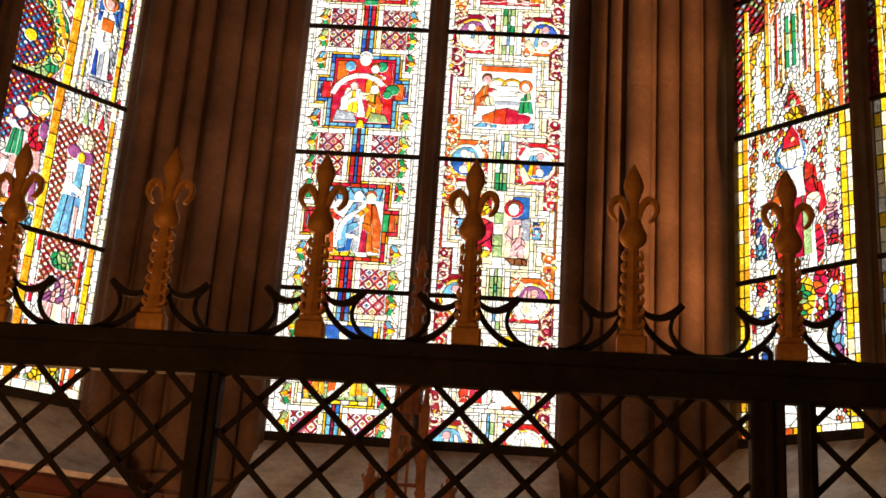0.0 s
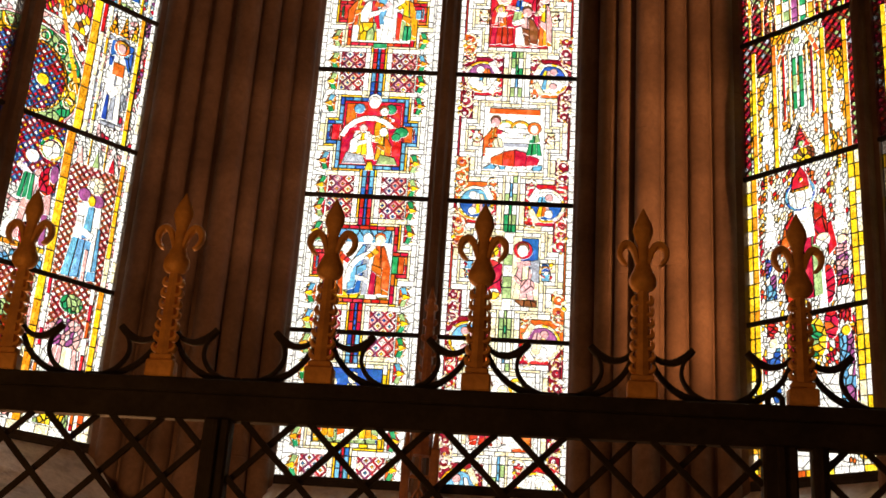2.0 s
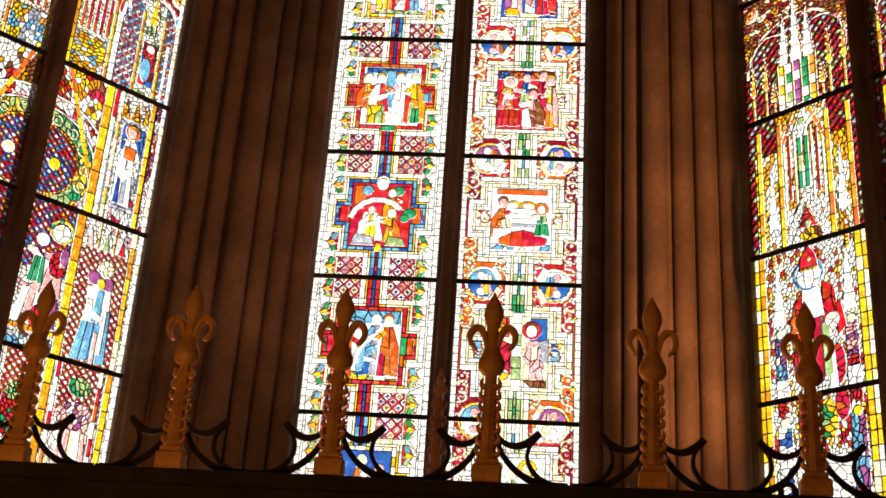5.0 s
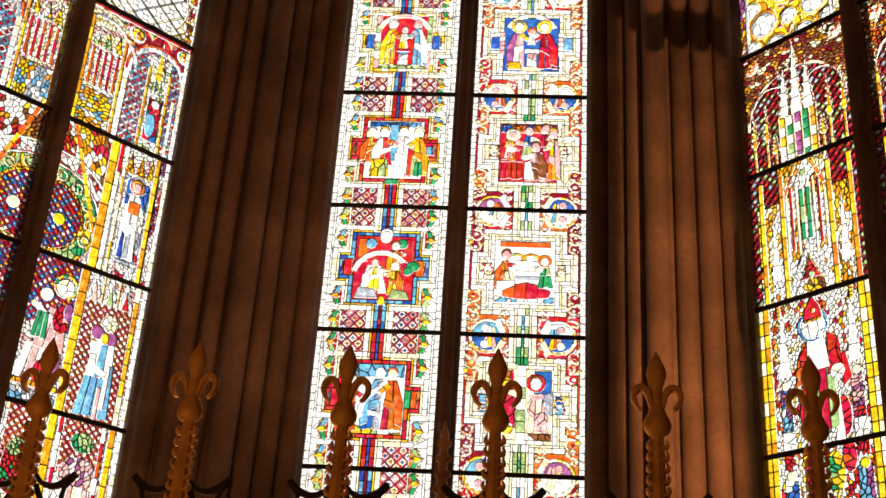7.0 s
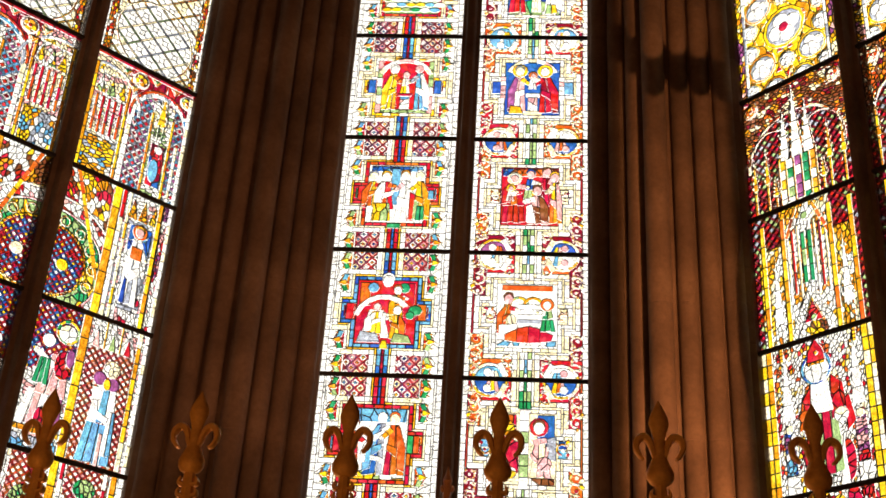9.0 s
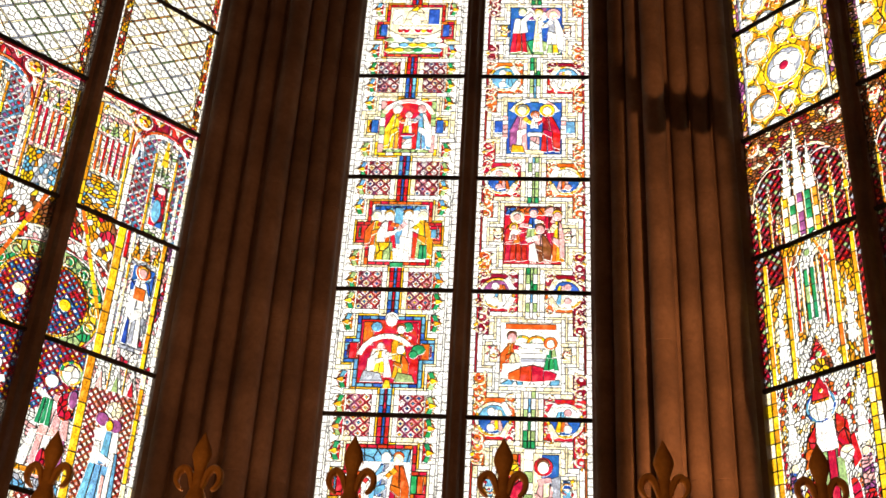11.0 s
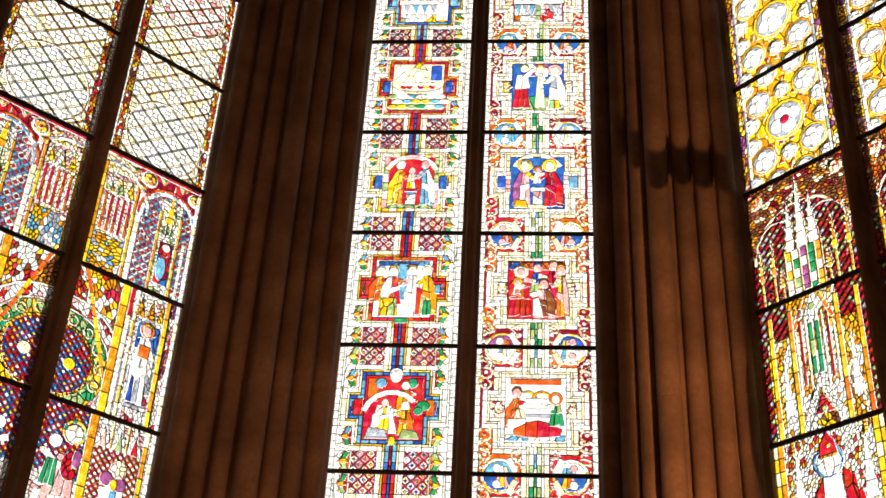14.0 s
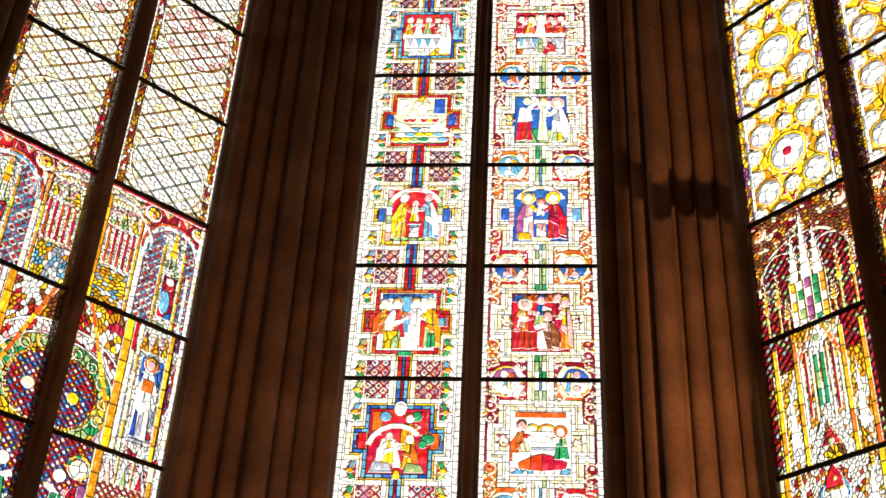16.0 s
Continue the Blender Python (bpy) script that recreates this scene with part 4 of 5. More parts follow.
        for i in range(3):
            s.poly([(0.05 + i * 0.1, 0.66), (0.15 + i * 0.1, 0.66), (0.10 + i * 0.1, 0.82)], "white sage yellow", 0.03)
        s.box(0.05, 0.84, 0.36, 0.90, "yellow cream pink", 0.03)
        s.column(0.03, 0.035, "yellow gold", 8, 0, 0.9)
        s.column(0.365, 0.03, "yellow gold", 8, 0, 0.9)
        s.column(0.415, 0.045, "white white cream", 10, 0, 0.85)
        s.box(0.62, 0.0, 0.83, 0.80, "white cream sage", 0.03)
        s.column(0.625, 0.03, "yellow gold", 8, 0, 0.7)
        s.column(0.83, 0.03, "yellow gold", 8, 0, 0.7)
        s.column(0.90, 0.03, "white cream", 8, 0, 0.5)
        s.box(0.66, 0.10, 0.80, 0.45, "red ruby blue", 0.05)
        s.disc(0.72, 0.23, 0.05, "sky blue", 0.0, 2.4)
        s.disc(0.74, 0.41, 0.04, "white pink")
        s.spire(0.72, 0.60, 0.92, 0.09, "yellow gold", "white")
        s.column(0.70, 0.015, "sage green", 2, 0.48, 0.62)
        s.column(0.75, 0.015, "sage green", 2, 0.48, 0.62)
        s.ring(0.70, 0.62, 0.25, 0.035, "white grey sky", -10, 190, 14, 1.05)
        s.ring(0.70, 0.62, 0.285, 0.03, "red orange red", -5, 185, 16, 1.05)
        s.ring(0.12, 0.60, 0.36, 0.03, "pink grey white", 0, 100, 9)
        for x, y, c in ((0.30, 0.93, "green sage"), (0.60, 0.955, "green"), (0.80, 0.955, "gold orange"), (0.40, 0.82, "gold yellow"), (0.985, 0.76, "gold yellow")):
            s.poly([(x - 0.06, y + 0.02), (x, y - 0.045), (x + 0.06, y + 0.02)], "orange gold")
            s.poly([(x - 0.03, y + 0.012), (x, y - 0.022), (x + 0.03, y + 0.012)], c)
        s.quatrefoil(0.45, 0.905, 0.085, "white", "brown green", "yellow gold", "red")
        s.quatrefoil(0.925, 0.90, 0.072, "white", "brown green", "yellow gold", "red")
        s.fill(0, 0.972, 1, 1, col(["red", "ruby", "red"], 8))
        s.column(0.985, 0.03, "red orange", 7, 0.4, 1.0)
    else:
        odd = k % 2 == 0
        body = lambda r, g: lattice(r, 0.118, 0.013, ["yellow", "gold", "cream"], ["white", "white", "white", "cream"], g, 0.8, (w * 0.5, h * (0.30 if odd else 0.70)), 0.30, ["cream", "grey", "sage"] if odd else ["orange", "gold", "gold"], ["white"] if odd else ["white", "white", "pink"])
        s.fill(0.10, 0, 0.90, 1, body)
        s.ring(0.5, 0.30 if odd else 0.70, 0.375, 0.016, "yellow cream gold", n=26)
        for x in (0.065, 0.935):
            s.box(x - 0.035, 0, x + 0.035, 1, "yellow orange white red brown gold", 0.026, 1.2)
        s.column(0.016, 0.032, "white", 16)
        s.column(0.984, 0.032, "white", 16)
        return s.pieces
    s.column(0.975, 0.05, "white white cream", 14, 0, 0.96 if k == 3 else 1)
    return s.pieces


def row_south(k, w, h, rng, flip=False):
    s = Sheet(w, h, rng, flip=flip)
    s.pieces = [(s.pane, "white")]
    dark = checks(["ruby", "brown", "ruby"], ["red", "red", "sage", "red", "ruby", "sage", "red", "grey"], 0.062, 0.72)
    pebbles = "white cream white orange white yellow white red white"
    if k == 0:
        s.box(0, 0, 1, 1, pebbles, 0.03, 1.2)
        s.box(0.30, 0.0, 0.78, 0.62, "white", 0.07)
        s.disc(0.58, 0.84, 0.08, "sage yellow green", 0.04, 2.0)
        s.disc(0.40, 0.86, 0.07, "red", 0.05, 1.8)
        s.disc(0.70, 0.92, 0.06, "red orange", 0.05, 2.0)
        for x in (0.22, 0.81):
            s.box(x - 0.06, 0.25, x + 0.06, 0.85, "sky white blue white" if x < 0.5 else "purple pink white sky", 0.04)
            s.disc(x, 0.86, 0.04, "yellow cream")
            s.box(x - 0.05, 0.90, x + 0.05, 1.0, "red white", 0.03)
        s.disc(0.36, 0.30, 0.06, "red ruby", 0.0, 1.6)
        s.box(0.12, 0.0, 0.30, 0.2, "sky white blue grey", 0.03)
        s.box(0.55, 0.05, 0.62, 0.14, "red green blue")
    elif k == 1:
        s.box(0, 0, 1, 1, pebbles, 0.027, 1.1)
        for x in (0.22, 0.81):
            s.box(x - 0.055, 0.0, x + 0.055, 0.14, "white", 0.05)
            s.box(x - 0.05, 0.14, x + 0.05, 0.42, "sky blue white purple" if x < 0.5 else "purple pink red", 0.03)
            s.disc(x, 0.44, 0.035, "white cream")
            s.spire(x, 0.50, 0.97, 0.11, "white")
        s.disc(0.40, 0.22, 0.075, "red", 0.07, 2.6)
        s.disc(0.56, 0.28, 0.09, "yellow sage green gold", 0.04, 2.6)
        s.disc(0.69, 0.17, 0.06, "red red", 0.06, 2.6)
        s.poly([(0.60, 0.0), (0.68, 0.0), (0.66, 0.34)], "white")
        s.robe(0.50, 0.10, 0.50, 0.30, "red yellow sage red", 0.9, 0.0, 4)
        s.poly([(0.58, 0.44), (0.72, 0.46), (0.70, 0.66), (0.60, 0.74)], "red orange red", 0.09)
        s.poly([(0.30, 0.40), (0.42, 0.44), (0.46, 0.72), (0.34, 0.60)], "red orange", 0.09)
        s.poly([(0.41, 0.50), (0.60, 0.50), (0.57, 0.72), (0.43, 0.72)], "white")
        s.poly([(0.70, 0.34), (0.78, 0.40), (0.74, 0.58), (0.70, 0.56)], "orange red")
        s.disc(0.66, 0.46, 0.06, "white cream", 0.05)
        s.disc(0.36, 0.50, 0.05, "red orange")
        s.ring(0.49, 0.80, 0.105, 0.03, "sky blue sky white", n=16)
        s.disc(0.49, 0.79, 0.105, "white", 0.07)
        s.poly([(0.41, 0.83), (0.58, 0.83), (0.56, 0.92), (0.50, 1.0), (0.43, 0.92)], "red", 0.0)
        s.box(0.42, 0.82, 0.57, 0.845, "yellow gold", 0.03)
        s.disc(0.50, 0.90, 0.02, "yellow", n=6)
        for x in (0.20, 0.83):
            s.column(x, 0.035, "yellow gold", 4, 0.9, 1.0)
    elif k == 2:
        s.fill(0, 0, 1, 1, dark)
        s.box(0.07, 0, 0.30, 0.74, "yellow gold white cream yellow", 0.036)
        s.box(0.74, 0, 0.94, 0.74, "yellow gold white cream yellow", 0.036)
        s.box(0.28, 0, 0.74, 1, "white yellow gold white cream", 0.036)
        for x in (0.39, 0.64):
            s.column(x, 0.028, "red red ruby", 3, 0.34, 0.82)
        for x in (0.345, 0.44, 0.595, 0.69):
            s.column(x, 0.02, "white cream", 4, 0.3, 0.85)
        for x in (0.485, 0.545):
            s.column(x, 0.042, "green sage green", 3, 0.40, 0.78)
            s.poly([(x - 0.025, 0.78), (x + 0.025, 0.78), (x, 0.85)], "white")
        s.poly([(0.27, 0.0), (0.76, 0.0), (0.515, 0.42)], "white", 0.032)
        s.poly([(0.35, 0.0), (0.68, 0.0), (0.515, 0.30)], "yellow gold white brown", 0.034)
        s.poly([(0.43, 0.12), (0.60, 0.12), (0.515, 0.27)], "red", 0.05)
        s.disc(0.515, 0.15, 0.03, "sage", n=6)
        s.poly([(0.44, 0.86), (0.59, 0.86), (0.515, 1.0)], "white", 0.03)
        s.disc(0.515, 0.90, 0.035, "yellow cream sage")
        for xa, xb in ((0.30, 0.44), (0.73, 0.59)):
            s.line(xa, 0.70, xb, 0.98, 0.03, "orange gold brown", 4)
        for x in (0.215, 0.825):
            s.box(x - 0.045, 0.0, x + 0.045, 0.28, "white yellow gold", 0.032)
            s.spire(x, 0.18, 0.66, 0.085, "white")
        for x in (0.115, 0.305, 0.735, 0.92):
            s.column(x, 0.045, "yellow gold yellow orange", 6, 0.0, 0.93)
        return s.pieces
    elif k == 3:
        s.fill(0, 0, 1, 1, dark)
        s.box(0, 0.44, 1, 1, "brown brown orange brown ruby cream brown gold", 0.03, 1.2)
        s.disc(0.5, 0.38, 0.46, "ruby", n=26)
        s.lay(s.pieces[-1][0], dark(s.pieces[-1][0], rng))
        s.ring(0.5, 0.38, 0.445, 0.028, "brown orange cream", 0, 180, 18)
        s.ring(0.27, 0.52, 0.16, 0.02, "cream brown white", 20, 170, 10)
        s.ring(0.74, 0.52, 0.16, 0.02, "cream brown pink", 10, 160, 10)
        s.quatrefoil(0.10, 0.90, 0.075, "gold", "brown orange", "orange gold", "red")
        s.quatrefoil(0.90, 0.90, 0.075, "gold", "brown orange", "cream orange", "red")
        for x, c in ((0.36, "sage yellow"), (0.43, "sage green"), (0.505, "purple pink"), (0.58, "sage green"), (0.65, "yellow gold")):
            s.column(x, 0.062, c + " white", 5, 0.0, 0.38)
        for x in (0.33, 0.395, 0.468, 0.542, 0.615, 0.68):
            s.column(x, 0.018, "yellow gold", 5, 0.0, 0.42)
        s.spire(0.395, 0.38, 0.78, 0.095, "white", "yellow gold")
        s.spire(0.615, 0.38, 0.80, 0.095, "white", "yellow gold")
        s.spire(0.505, 0.38, 0.95, 0.105, "white", "yellow gold")
        for x, t in ((0.09, 0.50), (0.21, 0.55), (0.285, 0.28), (0.73, 0.30), (0.80, 0.58), (0.93, 0.58)):
            s.column(x, 0.026, "yellow yellow gold", 4, 0.0, t * 0.55)
            s.spire(x, t * 0.45, t, 0.055, "yellow gold")
        for x in (0.40, 0.505, 0.61):
            s.disc(x, 0.02, 0.035, "white")
        return s.pieces
    else:
        s.box(0, 0, 1, 1, "yellow gold yellow", 0.11, 1.0)
        for i in range(70):
            x, y, a = rng.random(), rng.random(), rng.random() * 6.3
            s.poly([(x + 0.036 * math.cos(a + q), y + 0.036 * math.sin(a + q)) for q in (0, 2.1, 4.2)], "orange red orange gold")
        turn = k % 2
        for x, y, r in ((0.36, 1.0, 0.13), (0.64, 1.0, 0.13), (0.36, 0.0, 0.13), (0.64, 0.0, 0.13), (0.14, 0.60, 0.10), (0.86, 0.60, 0.10), (0.14, 0.40, 0.10), (0.86, 0.40, 0.10), (0.5, 0.79, 0.09), (0.5, 0.21, 0.09), (0.25, 0.77, 0.145), (0.75, 0.77, 0.145), (0.25, 0.23, 0.145), (0.75, 0.23, 0.145), (0.13, 0.94, 0.09), (0.87, 0.94, 0.09), (0.13, 0.06, 0.09), (0.87, 0.06, 0.09), (0.5, 0.5, 0.215)):
            s.quatrefoil(x, y, r, "yellow gold yellow", "grey", "white", "red orange" if r > 0.18 and not turn else "white")
        for x in (0.04, 0.96):
            s.box(x - 0.04, 0, x + 0.04, 1, "pink yellow purple brown cream gold yellow", 0.036, 1.1)
        for x in (0.095, 0.905):
            s.column(x, 0.03, "white grey", 9)
        return s.pieces
    for x, c in ((0.035, "yellow gold cream"), (0.09, "yellow gold yellow"), (0.915, "yellow cream yellow"), (0.97, "white cream yellow")):
        s.column(x, 0.055, c, 11)
    if k == 0:
        s.fill(0, 0, 1, 0.06, col(["orange", "yellow", "white"], 9))
    return s.pieces


# pale glass gets thinner leads, standing in for glare; deep colours get stronger ones
CAME = {"white": 0.0026, "cream": 0.0029, "pink": 0.0036, "grey": 0.0028}


def glass_panel(name, pieces, parent, at):
    """One leaded panel: its glass pieces in one mesh, the net of lead in another, which it carries."""
    gv, gf, gm, lv, lf = [], [], [], [], []
    for poly, tint in pieces:
        soft = tint.lines if isinstance(tint, Tint) else ()
        colour = str(tint)
        if area(poly) < 0:
            poly = poly[::-1]
        if area(poly) < (8e-6 if soft else 3e-5):
            # slivers are closed with solder
            base = len(lv)
            lv += [(x, -0.004, y) for x, y in poly]
            lf.append(tuple(range(base, base + len(poly))))
            continue
        came = CAME.get(colour, 0.0041)
        if colour.endswith("~"):
            # flashed ground round a lozenge, joined without lead
            colour, came = colour[:-1], 0.0005
        edges = []
        for i, p in enumerate(poly):
            q = poly[(i + 1) % len(poly)]
            if math.hypot(q[0] - p[0], q[1] - p[1]) < 1e-6:
                continue
            if any(abs(a * p[0] + b * p[1] - c) < 2e-6 and abs(a * q[0] + b * q[1] - c) < 2e-6 for a, b, c in soft):
                continue
            edges.append((p, q, edge_line(p, q)))
        shrunk = poly
        for p, q, (a, b, c) in edges:
            shrunk = cut(shrunk, a, b, c - came)
            if len(shrunk) < 3:
                break
        if len(shrunk) < 3:
            base = len(lv)
            lv += [(x, -0.004, y) for x, y in poly]
            lf.append(tuple(range(base, base + len(poly))))
            continue
        k = len(gv)
        gv += [(x, 0.0, y) for x, y in shrunk]
        gf.append(tuple(range(k, k + len(shrunk))))
        gm.append(SHEETS.index(colour))
        for p, q, (a, b, c) in edges:
            a, b = a * came * 1.15, b * came * 1.15
            base = len(lv)
            lv += [(p[0], -0.005, p[1]), (q[0], -0.005, q[1]), (q[0] - a, 0.001, q[1] - b), (p[0] - a, 0.001, p[1] - b)]
            lf.append((base, base + 1, base + 2, base + 3))
    ln = bpy.data.meshes.new(name)
    ln.from_pydata(lv, [], lf)
    ln.materials.append(LEAD)
    ob = new(name, ln)
    ob.parent = parent
    ob.matrix_basis = at
    ob["label"] = "leaded panel of small pieces of coloured glass"
    # the largest pieces are objects of their own, the rest is one mesh
    order = sorted(range(len(gf)), key=lambda i: -area([(gv[k][0], gv[k][2]) for k in gf[i]]))
    single = set(order[:18])
    for i in sorted(single):
        pm = bpy.data.meshes.new("glass_piece")
        cx = sum(gv[k][0] for k in gf[i]) / len(gf[i])
        cz = sum(gv[k][2] for k in gf[i]) / len(gf[i])
        nv = len(gf[i])
        rim = [(gv[k][0] - cx, 0.0, gv[k][2] - cz) for k in gf[i]]
        pm.from_pydata(rim, [], [tuple(range(nv))])
        pm.materials.append(GLASS_MATS[gm[i]])
        po = new("glass_piece", pm)
        po.parent = ob
        po.location = (cx, 0, cz)
    me = bpy.data.meshes.new("small_glass")
    rest = [i for i in range(len(gf)) if i not in single]
    me.from_pydata(gv, [], [gf[i] for i in rest])
    for m in GLASS_MATS:
        me.materials.append(m)
    me.polygons.foreach_set("material_index", [gm[i] for i in rest])
    sm = new("small_glass", me)
    sm.parent = ob
    tagged(sm, "small pieces of coloured glass set in lead", kind="stuff")
    return ob


# ---- the apse: three two-light windows between clustered piers ----
PANEL, ROWS_UP, TOP = 0.966, 7, 13.0


def along(origin, direction):
    """A frame on a wall: x along it to the right seen from inside, y outwards, z up."""
    d = Vector((direction[0], direction[1], 0)).normalized()
    o = Vector((-d.y, d.x, 0))
    m = Matrix((( d.x, o.x, 0, origin[0]), (d.y, o.y, 0, origin[1]), (0, 0, 1, 0), (0, 0, 0, 1)))
    return m


def window(name, label, frame_m, lights, bottom, rows_of, seed, plain_light=0, rows_up=ROWS_UP):
    """lights: pairs of left and right edges along the wall."""
    win = thing(name, label, "window", frame_m, kind="structure")
    top = bottom + PANEL * rows_up
    for n_light, ((x0, x1), row) in enumerate(zip(lights, rows_of)):
        for k in range(rows_up):
            rng = random.Random(seed * 1000 + n_light * 100 + k)
            pieces = row(k, x1 - x0, PANEL, rng, n_light != plain_light)
            p = glass_panel("stained_glass_panel", pieces, win, pose(x0, 0, bottom + k * PANEL))
        for k in range(rows_up + 1):
            bm = bmesh.new()
            z = bottom + k * PANEL
            box(bm, x0 - 0.01, x1 + 0.01, -0.035, -0.008, z - 0.014, z + 0.014, 0.004)
            part("saddle_bar", bm, IRON, win, "dark iron saddle bar")
    for (a0, a1), (b0, b1) in zip(lights, lights[1:]):
        mid, hw = (a1 + b0) / 2, (b0 - a1) / 2
        bm = bmesh.new()
        prism(bm, [(mid - hw, 0.10), (mid - hw, -0.03), (mid - hw * 0.62, -0.045), (mid - hw * 0.5, -0.08), (mid - hw * 0.36, -0.10), (mid, -0.11), (mid + hw * 0.36, -0.10), (mid + hw * 0.5, -0.08), (mid + hw * 0.62, -0.045), (mid + hw, -0.03), (mid + hw, 0.10)][::-1], bottom - 0.1, top + 0.6, [bottom + 0.7 + 1.3 * i for i in range(6)])
        part("mullion", bm, STONE, win, "moulded dark stone mullion")
    lo, hi = lights[0][0], lights[-1][1]
    # sloping sill below the glass, and the wall under it
    bm = bmesh.new()
    o = [(-0.70, bottom - 0.52), (0.12, bottom - 0.52), (0.12, bottom - 0.047), (-0.035, bottom - 0.047), (-0.20, bottom - 0.17), (-0.42, bottom - 0.345), (-0.67, bottom - 0.475), (-0.70, bottom - 0.49)]
    ra = [bm.verts.new((lo - 0.02, y, z)) for y, z in o]
    rb = [bm.verts.new((hi + 0.02, y, z)) for y, z in o]
    for i in range(len(o)):
        bm.faces.new((ra[i], ra[(i + 1) % len(o)], rb[(i + 1) % len(o)], rb[i]))
    bm.faces.new(ra[::-1])
    bm.faces.new(rb)
    bmesh.ops.recalc_face_normals(bm, faces=bm.faces)
    part("sill", bm, PALE, win, "sloping pale plastered window sill")
    bm = bmesh.new()
    box(bm, lo - 0.02, hi + 0.02, -0.03, 0.03, bottom - 0.045, bottom - 0.002, 0.006)
    part("bottom_rail", bm, IRON, win, "black iron bar at the foot of the glass")
    bm = bmesh.new()
    box(bm, lo - 0.3, hi + 0.3, -0.58, 0.2, 0, bottom - 0.523)
    box(bm, lo - 0.3, hi + 0.3, -0.04, 0.2, top, TOP)
    part("wall_face", bm, STONE, win)
    bm = bmesh.new()
    box(bm, lo - 0.1, hi + 0.1, -0.685, -0.5, bottom - 0.62, bottom - 0.524, 0.02)
    part("string_course", bm, RED, win, "red-painted moulded string course")
    return win


AXIS_Y = 7.603
axis = along((0, AXIS_Y), (1, 0))
north = along((-2.464, 7.154), (0.691, 0.723))
south = along((1.491, 7.157), (0.695, -0.719))
window("window_1", "tall two-light stained glass window with stepped cross frames", axis, ((-1.408, -0.558), (-0.419, 0.431)), 2.755, (row_axis_left, row_axis_right), 11, 0, 8)
window("window_2", "tall stained glass window, canopies below pale lattice glass", north, ((-1.74, -0.935), (-0.803, -0.003)), 2.80, (row_north, row_north), 22, 1)
window("window_3", "tall stained glass window, golden canopies below pale lattice glass", south, ((0.0, 0.812), (0.945, 1.757)), 2.80, (row_south, row_south), 33)


def half_round(bm, cx, cy, r, z0, z1, grooves, seg=44):
    prism(bm, [(cx + r * math.cos(2 * math.pi * i / seg), cy + r * math.sin(2 * math.pi * i / seg)) for i in range(seg)], z0, z1, grooves)


def pier(name, corner, inward, label, seed):
    """A clustered pier at a corner of the apse; local y points into the chapel."""
    n = Vector((inward[0], inward[1], 0)).normalized()
    t = Vector((n.y, -n.x, 0))
    m = Matrix(((t.x, n.x, 0, corner[0]), (t.y, n.y, 0, corner[1]), (0, 0, 1, 0), (0, 0, 0, 1)))
    p = thing(name, label, "pier", m, kind="structure")
    rng = random.Random(seed)
    joints = [2.9 + 1.13 * i + rng.uniform(-0.1, 0.1) for i in range(8)]
    right = [(0.585, 0.235), (0.565, 0.295), (0.53, 0.325), (0.47, 0.325), (0.42, 0.325), (0.36, 0.345), (0.28, 0.36), (0.20, 0.375), (0.12, 0.40), (0.06, 0.43)]
    outline = right + [(-x, y) for x, y in right[::-1]] + [(-0.555, 0.17), (-0.30, -0.25), (0.30, -0.25), (0.555, 0.17)]
    bm = bmesh.new()
    prism(bm, outline, 0, TOP, [z + rng.uniform(-0.05, 0.05) for z in (2.6, 3.15, 3.7, 4.25, 4.8, 5.35, 5.9, 6.45, 7.0, 7.55, 8.1, 8.65, 9.2, 9.75)], 0.994)
    bmesh.ops.recalc_face_normals(bm, faces=bm.faces)
    part("core", bm, STONE, p)
    for cx, cy, r in ((0, 0.48, 0.082), (0.165, 0.40, 0.066), (-0.165, 0.40, 0.066), (0.31, 0.36, 0.068), (-0.31, 0.36, 0.068), (0.46, 0.325, 0.07), (-0.46, 0.325, 0.07)):
        bm = bmesh.new()
        half_round(bm, cx, cy, r, 2.42, TOP, [j + rng.uniform(-0.02, 0.02) for j in joints])
        bmesh.ops.recalc_face_normals(bm, faces=bm.faces)
        s = part("shaft", bm, STONE, p)
        bm = bmesh.new()
        lathe(bm, [(r * 1.5, 1.9), (r * 1.5, 2.22), (r * 1.75, 2.24), (r * 1.75, 2.28), (r * 1.35, 2.31), (r * 1.3, 2.34), (r * 1.5, 2.37), (r * 1.45, 2.40), (r * 1.05, 2.425)], 18, 1.0, (cx, cy, 0))
        part("shaft_base", bm, STONE, s, smooth=True)
    return p


pier("pier_1", (-2.033, 7.603), (0.383, -0.924), "clustered brown stone pier with slender round shafts", 1)
pier("pier_2", (1.060, 7.603), (-0.383, -0.924), "clustered brown stone pier lit by warm light", 2)
pier("pier_3", (-4.098, 5.444), (0.924, -0.383), "clustered brown stone pier with slender round shafts", 3)
pier("pier_4", (3.147, 5.444), (-0.924, -0.383), "clustered brown stone pier with slender round shafts", 4)


def structure(name, boxes, mat, label):
    bm = bmesh.new()
    for b in boxes:
        box(bm, *b)
    return tagged(part(name, bm, mat), label, name.split("_")[0], kind="structure")


